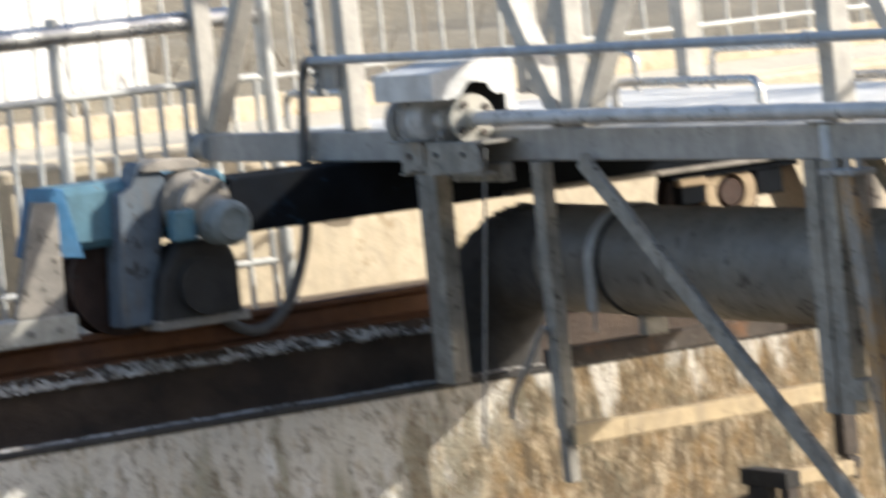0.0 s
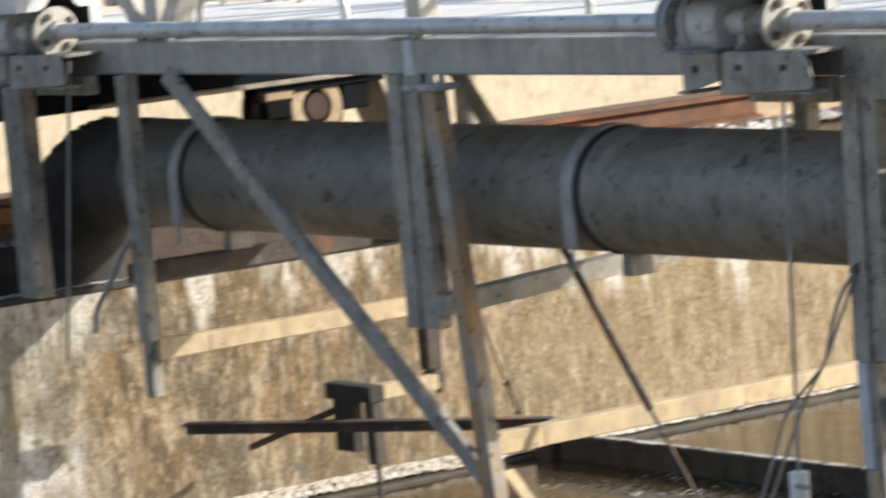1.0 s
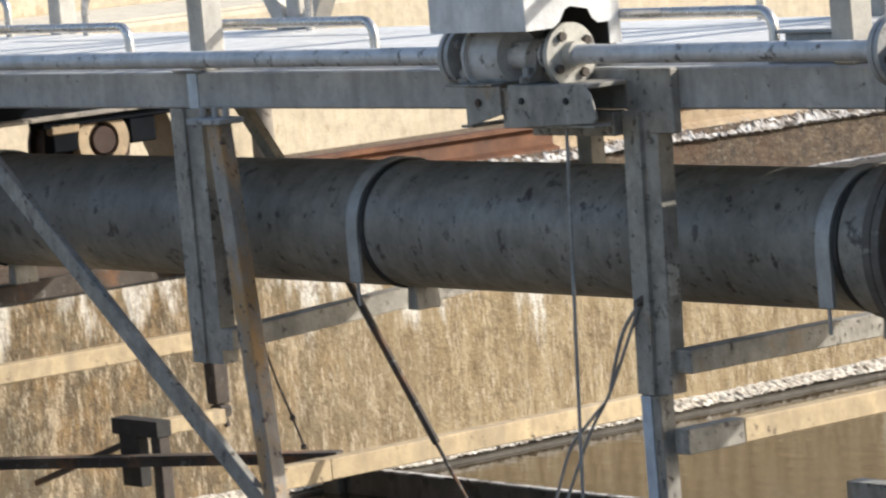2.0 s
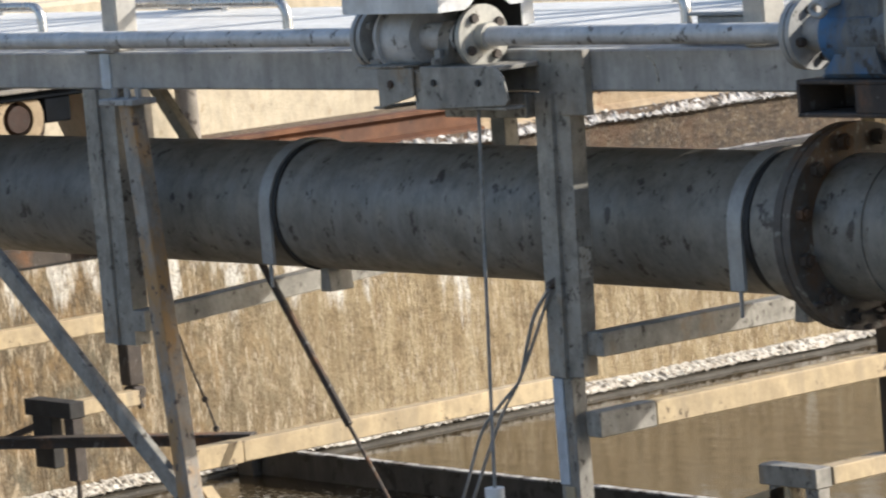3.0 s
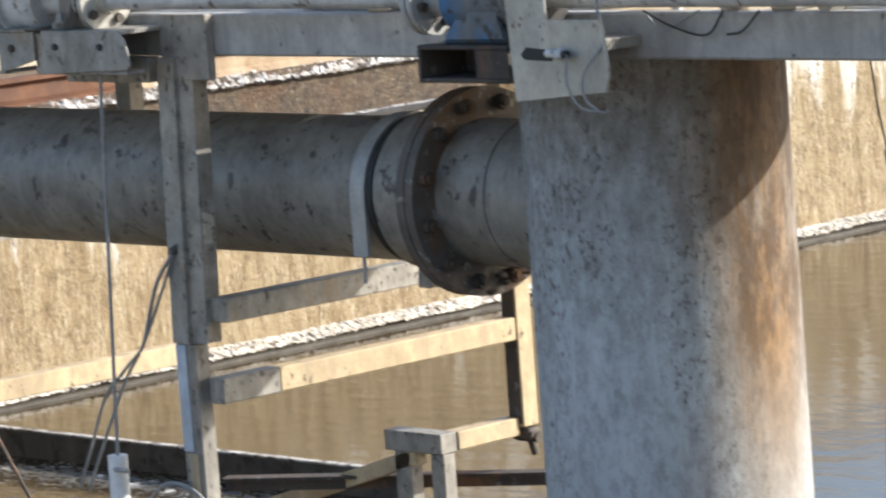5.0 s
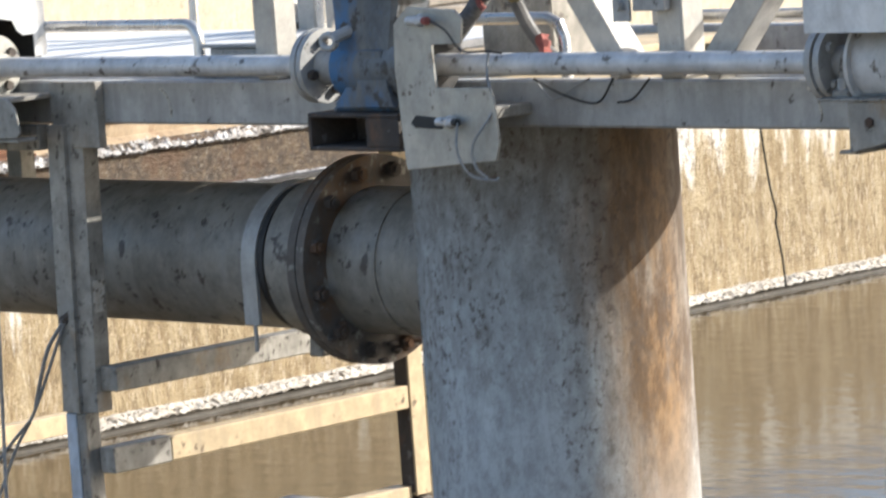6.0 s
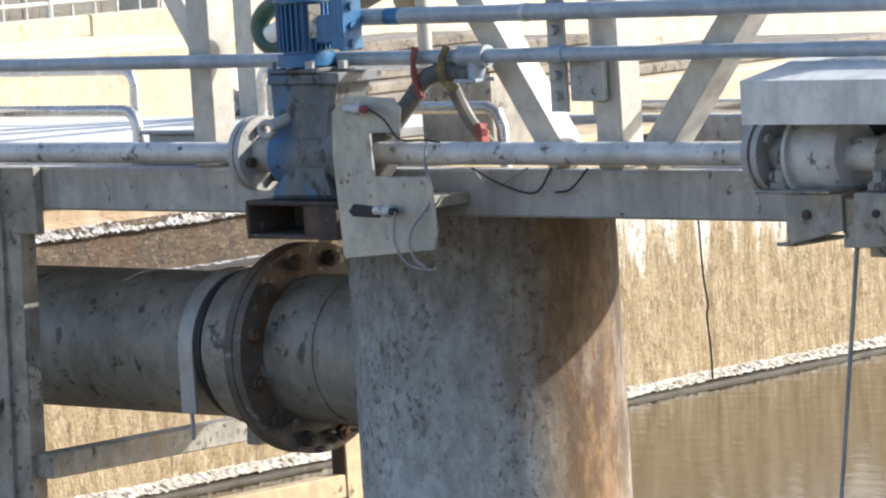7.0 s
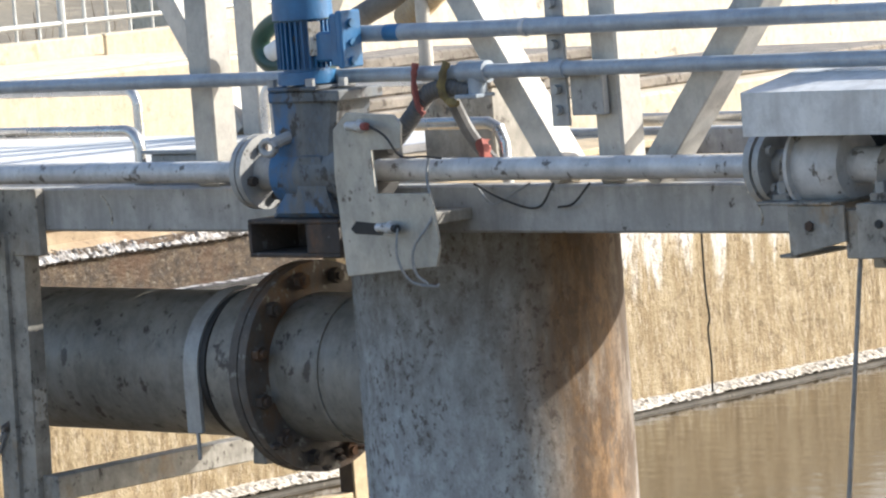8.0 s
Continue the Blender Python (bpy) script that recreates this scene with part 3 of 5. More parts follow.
# white cabin seen behind the railing
cb = thing("cabin", (-15.0, 1.2, 0.4), "white sunlit cabin behind the railing", "cabin")
part("body", boxed(-15.6, -14.4, 0.1, 2.2, 0.4, 1.35, bev=0.01), WHITE, cb)
part("roof", boxed(-15.7, -14.3, 0.0, 2.3, 1.35, 1.45, bev=0.01), COVER, cb)

# loose slabs stacked on the low wall
rnd = random.Random(8)
z = 0.092
for k in range(5):
    h = rnd.uniform(0.06, 0.085)
    y0 = 7.5 + rnd.uniform(0, 0.4) + 0.12 * k
    s = thing("concrete_slab", (-9.9, y0 + 1.5, z), "grey weathered concrete slab stacked on the low wall", "slab", "stacked slabs")
    part("slab", boxed(-10.6 + rnd.uniform(0, 0.2), -9.12 - rnd.uniform(0, 0.25) - 0.1 * k, y0, y0 + 3.4 - 0.45 * k + rnd.uniform(0, 0.4), z, z + h, bev=0.012), SLABMAT, s)
    z += h + 0.001
s = thing("concrete_slab", (-10, 12.2, 0.092), "grey weathered concrete slab lying on the low wall", "slab", "stacked slabs")
part("slab", boxed(-10.7, -9.3, 11.3, 13.0, 0.092, 0.17, bev=0.012), SLABMAT, s)

# ---- the travelling bridge ----
MOVING = []


def rider(*a, **k):
    """A thing that rides with the bridge."""
    t = thing(*a, **k)
    MOVING.append(t)
    return t


BEAM0, BEAM1 = 0.535, 0.655
br = rider("scraper_bridge", (-4.0, 0.4, 0.535), "grey galvanised steel truss bridge spanning the settling tank", "bridge")
part("front_beam", boxed(-8.62, 9.4, -0.42, -0.36, BEAM0, BEAM1, bev=0.006), STEEL, br)
part("rear_beam", boxed(-7.85, 0.18, 1.19, 1.25, BEAM0, BEAM1, bev=0.006), STEEL, br)
part("rear_beam", boxed(1.44, 9.4, 1.19, 1.25, BEAM0, BEAM1, bev=0.006), STEEL, br)
end = bmesh.new()
rod(end, (-8.64, -0.39, 0.595), (-8.50, -0.39, 0.595), 0.064, 20)
part("beam_sleeve", end, STEEL, br)
for x in (-7.6, -7.0, -5.2, -3.6, -2.0, 1.5, 3.0, 5.5):
    part("cross_beam", boxed(x, x + 0.06, -0.358, 1.188, 0.545, 0.634), STEEL, br)
part("deck_plate", boxed(-7.85, -1.29, -0.357, 1.187, 0.635, 0.66, bev=0.002), DECK, br, "pale sunlit checker plate deck")
part("deck_plate", boxed(0.64, 1.495, -0.357, 0.68, 0.635, 0.66, bev=0.002), DECK, br, "pale sunlit checker plate deck")
part("deck_plate", boxed(1.50, 9.0, -0.357, 1.187, 0.635, 0.66, bev=0.002), DECK, br, "pale sunlit checker plate deck")
bx = bmesh.new()
box(bx, -1.28, -0.62, -0.30, 0.02, 0.56, 0.735, 0.004)
box(bx, -1.30, -0.60, -0.315, -0.295, 0.735, 0.745, 0.002)
part("deck_plate", boxed(-1.285, -0.615, 0.025, 1.187, 0.615, 0.635, bev=0.002), ARMTAN, br, "dusty tan deck plate")
part("cable_trough", bx, STEEL, br, "grey steel trough beside the deck end")
for x0 in (-4.03, ):
    part("splice_plate", boxed(x0, x0 + 0.055, -0.424, -0.4205, 0.535, 0.652, bev=0.001), ZINC, br, "bright bluish zinc splice plate")
part("splice_plate", boxed(-4.1, -3.95, -0.43, -0.35, 0.6555, 0.6615, bev=0.001), STEEL, br)
part("splice_plate", boxed(-1.80, -1.60, -0.452, -0.4205, 0.47, 0.656, bev=0.003), LEGSTEEL, br)
for x0 in (-1.36, 0.95):
    part("paint_scratch", swept(curve_pts([(x0, -0.4208, 0.635), (x0 + 0.025, -0.4208, 0.615), (x0 + 0.04, -0.4208, 0.575), (x0 + 0.035, -0.4208, 0.555)], 5), 0.0022, 5), FOAM, br, "thin pale scratch")
POSTX = (-8.56, -7.27, -5.61, -3.97, -2.45, -0.93, 0.52, 2.0, 3.5)


def c_post(x, y, z0, z1, w=0.085, d=0.09, t=0.012):
    """An upright channel, its back to the camera side."""
    return prismed([(x - w / 2, y), (x + w / 2, y), (x + w / 2, y + d), (x + w / 2 - t, y + d), (x + w / 2 - t, y + t), (x - w / 2 + t, y + t), (x - w / 2 + t, y + d), (x - w / 2, y + d)], "z", z0, z1)


# foot and head of the diagonals that lean otherwise than the rest
DIAGONAL = {(0.52, -1): (0.165, 1.47, 2.60), (0.52, 1): (0.11, 1.47, 2.26)}
for y in (-0.415, 1.175):
    for x in (p for p in POSTX if y < 0 or p != 0.52):
        part("truss_post", boxed(x - 0.042, x + 0.042, y, y + 0.085, 0.656, 2.75, bev=0.006), TRUSS, br)
    for x in (-8.56, -5.61, -2.45, 0.52, 3.5) if y < 0 else (-8.56, -5.61, -2.45, 3.5):
        for s in (-1, 1):
            if x + s * 0.8 > -8.7:
                foot, head, top = DIAGONAL.get((x, s), (0.07, 1.47, 2.75))
                part("truss_diagonal", barred((x + s * foot, y + 0.04, 0.665), (x + s * head, y + 0.04, top), 0.075, 0.08), TRUSS, br)
    part("top_chord", boxed(-8.62, 9.4, y, y + 0.085, 2.751, 2.84), TRUSS, br)


def hoop(x0, x1, y, z):
    r = 0.05
    pts = [(x0, y, 0.66), (x0, y, z - r)]
    pts += [(x0 + r - r * math.cos(a), y, z - r + r * math.sin(a)) for a in (0.4, 0.8, 1.2)]
    pts += [(x0 + r, y, z), (x1 - r, y, z)]
    pts += [(x1 - r + r * math.sin(a), y, z - r + r * math.cos(a)) for a in (0.4, 0.8, 1.2)]
    pts += [(x1, y, z - r), (x1, y, 0.66)]
    return swept(pts, 0.016, 12)


for x0, x1 in ((-7.98, -7.36), (-5.45, -4.53), (-4.04, -3.16), (-2.15, -1.32), (0.42, 1.2)):
    part("guard_hoop", hoop(x0, x1, -0.30, 0.80), STAINLESS, br, "bent stainless tube hoop")
part("guard_hoop", swept([(-0.60, -0.29, 0.80), (0.0, -0.29, 0.80), (0.035, -0.29, 0.785), (0.05, -0.29, 0.75), (0.055, -0.29, 0.64), (0.055, -0.33, 0.60)], 0.016, 12), STAINLESS, br, "bent stainless tube hoop")
for x0, x1 in ((-8.3, -7.5), (-6.92, -6.04), (-5.4, -4.5), (-3.8, -2.9), (-2.3, -1.4)):
    part("guard_hoop", hoop(x0, x1, 1.10, 0.82), STAINLESS, br, "bent stainless tube hoop")

# hanging frames under the bridge
part("hanger_leg", c_post(-6.675, -0.42, -0.325, 0.534, 0.14, 0.07), LEGSTEEL, br)
part("hanger_leg", boxed(-5.845, -5.775, -0.45, -0.395, -0.45, 0.534), LEGSTEEL, br)
part("hanger_leg", boxed(-5.835, -5.785, -0.445, -0.40, -0.65, -0.451), LEGSTEEL, br)
part("hanger_leg", prismed([(-4.15, -0.42), (-4.085, -0.42), (-4.085, -0.43), (-4.06, -0.43), (-4.06, -0.42), (-3.975, -0.42), (-3.975, -0.36), (-3.99, -0.36), (-3.99, -0.405), (-4.135, -0.405), (-4.135, -0.35), (-4.15, -0.35)], "z", -0.31, 0.534), LEGSTEEL, br)
part("bracket", boxed(-3.92, -3.73, -0.52, -0.421, 0.492, 0.512), STEEL, br)
for x in (-3.89, -3.82, -3.76):
    part("bolt", rodded((x, -0.47, 0.49), (x, -0.47, 0.545), 0.012, 8), STEEL, br)
part("brace_leg", barred((-3.80, -0.475, 0.495), (-3.585, -0.475, -1.5), 0.07, 0.055), RUSTLEG, br)
lg = prismed([(-1.81, -0.462), (-1.755, -0.462), (-1.755, -0.47), (-1.73, -0.47), (-1.73, -0.455), (-1.685, -0.44), (-1.685, -0.385), (-1.70, -0.385), (-1.70, -0.425), (-1.795, -0.445), (-1.795, -0.39), (-1.81, -0.39)], "z", -0.285, 0.535)
for v in lg.verts:
    v.co.x -= 0.03 * (0.5 - v.co.z) / 0.8
part("hanger_leg", lg, LEGSTEEL, br)
part("hanger_leg", boxed(-1.835, -1.755, -0.455, -0.40, -1.5, -0.287), LEGSTEEL, br)
part("leg_patch", boxed(-1.812, -1.772, -0.460, -0.4555, -0.95, -0.605, bev=0.001), ARMTAN, br, "bare tan strip on the leg")
part("paint_patch", boxed(-1.7025, -1.6995, -0.432, -0.392, -0.0, 0.09, bev=0.0005), FOAM, br, "flaking white paint patch")
part("leg_patch", boxed(-1.833, -1.79, -0.460, -0.4555, -0.60, -0.29, bev=0.001), ZINC, br, "bright zinc repair plate")
part("diagonal_brace", barred((-5.455, -0.465, 0.545), (-3.70, -0.465, -0.79), 0.065, 0.03), LEGSTEEL, br)
part("rear_brace", barred((-5.0, 0.42, 0.53), (-4.45, 0.42, -0.05), 0.05, 0.04), LEGSTEEL, br)
part("rear_brace", barred((-3.865, 0.02, -0.06), (-3.44, 0.02, -0.61), 0.026, 0.018), FLANGE, br)
part("stay_cable", rodded((-3.45, 0.02, -0.60), (-2.77, 0.02, -1.48), 0.0065, 8), FLANGE, br, "thin dark stay cable")
part("strut", barred((-3.70, -0.40, -0.78), (-3.30, -0.40, -1.12), 0.06, 0.05), ARMTAN, br)
part("rear_leg", boxed(-3.06, -2.99, 0.40, 0.46, -0.06, 0.534), LEGSTEEL, br)
for x, z in ((-3.95, -0.228), (-1.68, -0.19), (-5.9, -0.20)):
    arm = boxed(x - 0.035, x + 0.035, -0.42, 0.87, z - 0.035, z + 0.035)
    for v in arm.verts:
        v.co.z += 0.055 * (v.co.y + 0.42) * (x == -3.95)
    part("pipe_arm", arm, LEGSTEEL if x > -5 else FLANGE, br)
for x, z, y1 in ((-1.715, -0.425, 0.76), (-5.79, -0.475, 0.76), (-3.76, -0.68, 1.25)):
    part("lower_arm", boxed(x - 0.03, x + 0.03, -0.20, y1, z - 0.035, z + 0.035), ARMTAN, br, "beige stained steel arm")
    part("arm_socket", boxed(x - 0.031, x + 0.031, -0.42, -0.201, z - 0.037, z + 0.037), LEGSTEEL if x > -3 else ARMTAN, br)
# feet: the arm's two sides, the block's two ends, the block's top
for x, a0, a1, b0, b1, zt in ((-1.715, -0.05, 0.015, -0.24, 0.01, -0.70), (-5.79, 0.025, 0.09, -0.20, 0.105, -0.742)):
    near = x > -3
    mat = ARMTAN if near else GREASE
    part("rear_leg", boxed(x - 0.03, x + 0.03, 0.765, 0.83, -0.73, 0.534), ARMTAN if near else FLANGE, br)
    # added dark strip: gives the leg's front face its shade by colour
    part("shaded_face_strip", boxed(x - 0.028, x + 0.026, 0.7612, 0.7648, -0.72, -0.10, bev=0.001), FLANGE, br, "dark strip painting the shaded face of the leg")
    hk = bmesh.new()
    box(hk, x - 0.028, x + 0.05, 0.765, 0.826, -0.775, -0.735, 0.010)
    rod(hk, (x - 0.035, 0.79, -0.76), (x + 0.055, 0.80, -0.765), 0.016, 8)
    rod(hk, (x + 0.02, 0.80, -0.77), (x + 0.025, 0.81, -0.82), 0.012, 8)
    part("hinge", hk, FLANGE, br, "rust-caked hinge lump")
    part("foot_arm", boxed(x + a0, x + a1, 0.50, 0.762, zt - 0.056, zt), ARMTAN, br)
    part("foot_block", boxed(x + b0, x + b1, 0.43, 0.499, zt - 0.060, zt + 0.002), LEGSTEEL if near else mat, br)
    part("foot_leg", boxed(x + b1 - 0.062, x + b1 - 0.004, 0.44, 0.49, -1.5 if near else -1.04, zt - 0.061), LEGSTEEL if near else FLANGE, br)
    part("foot_leg", boxed(x + b0 + 0.03, x + b0 + (0.10 if near else 0.155), 0.44, 0.49, -1.0, zt - 0.061), LEGSTEEL if near else mat, br)
    part("foot_rod", rodded((x + b1 - 0.035, 0.465, -1.45), (x + b1 - 0.035, 0.465, -1.0), 0.010, 8), FLANGE, br)
    part("foot_strut", barred((x + b0 + 0.12, 0.465, zt - 0.075), (x + b0 - 0.62, 0.465, zt - 0.30), 0.05 if near else 0.024, 0.05 if near else 0.024), ARMTAN if near else FLANGE, br)
for (x0, y0), (x1, y1) in (((-6.35, 0.02), (-4.98, 0.75)), ((-2.5, 0.25), (-1.2, 0.98))):
    d = Vector((x1 - x0, y1 - y0, 0)).normalized()
    b2 = bmesh.new()
    for dz, wz, t in ((0.0, 0.010, 0.06), (-0.022, 0.036, 0.008)):
        m = Matrix.Translation(((x0 + x1) / 2, (y0 + y1) / 2, -0.86 + dz)) @ Matrix.Rotation(math.atan2(d.y, d.x), 4, "Z") @ Matrix.Diagonal((math.hypot(x1 - x0, y1 - y0), t, wz, 1))
        bmesh.ops.create_cube(b2, size=1, matrix=m)
    part("scraper_blade", b2, FLANGE, br, "dark rusty angle iron blade")
part("scum_board", boxed(-6.50, -3.45, 1.88, 1.90, -1.46, -1.206, bev=0.002), BOARD, br, "dark wet scum board at the water line")
# light on the board's top edge, put in as a paler strip
part("board_lit_edge", boxed(-6.50, -3.45, 1.868, 1.902, -1.2055, -1.198, bev=0.001), CRUST, br, "pale lip painting the lit top edge of the scum board")
part("board_end", boxed(-6.615, -6.503, 1.84, 1.92, -1.46, -1.20, bev=0.006), BOARD, br)
# upright drilled plates that carry the tubes
for x in (-7.44, 0.37):
    p = bmesh.new()
    box(p, x, x + 0.055, -0.452, -0.44, 0.80, 1.30, 0.002)
    box(p, x, x + 0.01, -0.44, -0.40, 0.80, 1.30, 0.001)
    pl = part("tube_bracket", p, STEEL, br)
    for z in (0.84, 0.89, 1.0, 1.1, 1.17):
        part("bolt", rodded((x + 0.03, -0.455, z), (x + 0.03, -0.47, z), 0.012, 6), STRAP, pl)
    part("clamp_plate", boxed(x + 0.06, x + 0.165, -0.445, -0.42, 0.825, 0.94), STEEL, br)

# ---- tubes and shaft along the bridge ----
tb = rider("cable_conduit", (-3.0, -0.46, 0.942), "blue-grey painted conduit tube running along the bridge", "conduit")
part("tube", rodded((-7.42, -0.475, 0.942), (9.0, -0.475, 0.942), 0.0185, 16), TUBE, tb)
for x in (0.12, 0.40, -4.0):
    part("coupling", rodded((x, -0.475, 0.942), (x + 0.05, -0.475, 0.942), 0.023, 16), TUBE, tb)
tee = bmesh.new()
rod(tee, (0.10, -0.475, 0.942), (0.19, -0.475, 0.942), 0.028, 16)
rod(tee, (0.15, -0.475, 0.942), (0.15, -0.475, 0.885), 0.024, 16)
box(tee, 0.10, 0.175, -0.51, -0.44, 0.878, 0.888, 0.002)
part("tee", tee, TUBE, tb)
hose = [(-7.40, -0.475, 0.942), (-7.455, -0.472, 0.935), (-7.49, -0.465, 0.90), (-7.53, -0.46, 0.78), (-7.58, -0.46, 0.51), (-7.555, -0.5, 0.24), (-7.36, -0.70, 0.022), (-7.33, -0.85, -0.075), (-7.30, -1.0, -0.03), (-7.24, -1.1, 0.09), (-7.16, -1.18, 0.2)]
part("hose", swept(curve_pts(hose, 6), 0.022, 12), HOSE, tb, "dusty black flexible hose looping down")
up = rider("upper_tube", (2.0, -0.47, 1.047), "blue-grey painted upper tube running along the bridge", "tube")
part("tube", rodded((-0.275, -0.475, 1.047), (9.0, -0.475, 1.047), 0.0215, 16), TUBE, up)
part("tape", rodded((-0.15, -0.475, 1.047), (-0.10, -0.475, 1.047), 0.0222, 16), MOTORBLUE, up, "blue tape band")
part("coupling", rodded((0.32, -0.475, 1.047), (0.335, -0.475, 1.047), 0.0235, 16), SHAFT, up)
hs = rider("drain_hose", (-0.1, -0.46, 0.85), "dark ribbed hose tied to the tube with cloth", "hose")
hb = bmesh.new()
line = curve_pts([(0.13, -0.475, 0.895), (0.05, -0.48, 0.905), (-0.02, -0.48, 0.89), (-0.09, -0.475, 0.83), (-0.16, -0.46, 0.78), (-0.22, -0.44, 0.75)], 12)
sweep(hb, line, 0.020, 12, ribs=0.2)
part("hose", hb, HOSE, hs)
part("hose_tail", swept(curve_pts([(-0.02, -0.40, 0.88), (-0.0, -0.36, 0.78), (0.04, -0.33, 0.71), (0.10, -0.33, 0.67)], 8), 0.018, 10), HOSE, hs)
part("cloth_tie", swept(curve_pts([(-0.03, -0.505, 0.97), (-0.035, -0.51, 0.92), (-0.03, -0.505, 0.86), (-0.02, -0.5, 0.84)], 5), 0.008, 8, 0.3), RED, hs, "faded red cloth tie")
part("cloth_tie", swept(curve_pts([(0.075, -0.50, 0.97), (0.065, -0.515, 0.92), (0.07, -0.51, 0.88), (0.10, -0.50, 0.865)], 5), 0.010, 8, 0.4), YELLOW, hs, "dirty yellow cloth tie")
part("cloth_tie", swept(curve_pts([(0.03, -0.35, 0.76), (0.045, -0.36, 0.72), (0.03, -0.36, 0.69)], 5), 0.016, 8, 0.4), RED, hs, "faded red cloth tie")
gh = rider("green_hose", (-0.6, -0.3, 1.0), "dark green hose looping behind the motor", "hose")
part("hose", swept(curve_pts([(-0.55, -0.3, 1.085), (-0.70, -0.3, 1.088), (-0.785, -0.3, 1.055), (-0.805, -0.3, 1.01), (-0.775, -0.3, 0.972), (-0.70, -0.3, 0.962), (-0.55, -0.3, 0.96)], 8), 0.026, 12), GREEN, gh)
part("nozzle", rodded((-0.735, -0.33, 1.0), (-0.66, -0.33, 1.03), 0.024, 12), WHITE, gh)

part("air_duct", swept(curve_pts([(-1.10, 0.3, 1.03), (-0.98, 0.3, 1.075), (-0.84, 0.3, 1.13), (-0.70, 0.3, 1.25), (-0.62, 0.3, 1.66), (-0.62, -0.1, 2.4), (-0.62, -0.36, 2.8)], 8), 0.032, 12), HOSE, hs)
part("ribbed_duct", swept(curve_pts([(-0.84, 0.28, 1.04), (-0.76, 0.28, 1.085), (-0.68, 0.28, 1.14), (-0.60, 0.28, 1.22), (-0.55, 0.28, 1.66), (-0.55, -0.1, 2.4), (-0.55, -0.36, 2.8)], 14), 0.033, 12, ribs=0.18), ARMTAN, hs, "tan ribbed flexible duct")
part("guard_post", rodded((-0.735, 0.25, 0.636), (-0.735, 0.25, 1.66), 0.02, 14), TRUSS, br)
jb = rider("junction_box", (-0.46, 0.2, 0.6255), "dull grey steel box on the column's top plate", "box")
part("body", boxed(-0.60, -0.34, 0.08, 0.30, 0.6255, 0.865, bev=0.006), LEGSTEEL, jb)
part("lid", boxed(-0.61, -0.33, 0.07, 0.31, 0.8655, 0.88, bev=0.004), SLABMAT, jb)

SZ, SY = 0.703, -0.50
sh = rider("drive_shaft", (-2.0, SY, SZ), "speckled galvanised winch drive shaft along the bridge", "shaft")
for x0, x1 in ((-6.12, -2.46), (-1.96, -0.64), (-0.24, 1.10), (1.62, 6.0)):
    part("shaft_tube", rodded((x0, SY, SZ), (x1, SY, SZ), 0.0285, 20), SHAFT, sh)


def disc_flange(bm, x, w, r, n=32, y=SY, z=SZ):
    ring(bm, x, y, z, 0.0, r, w, n)
    return bm


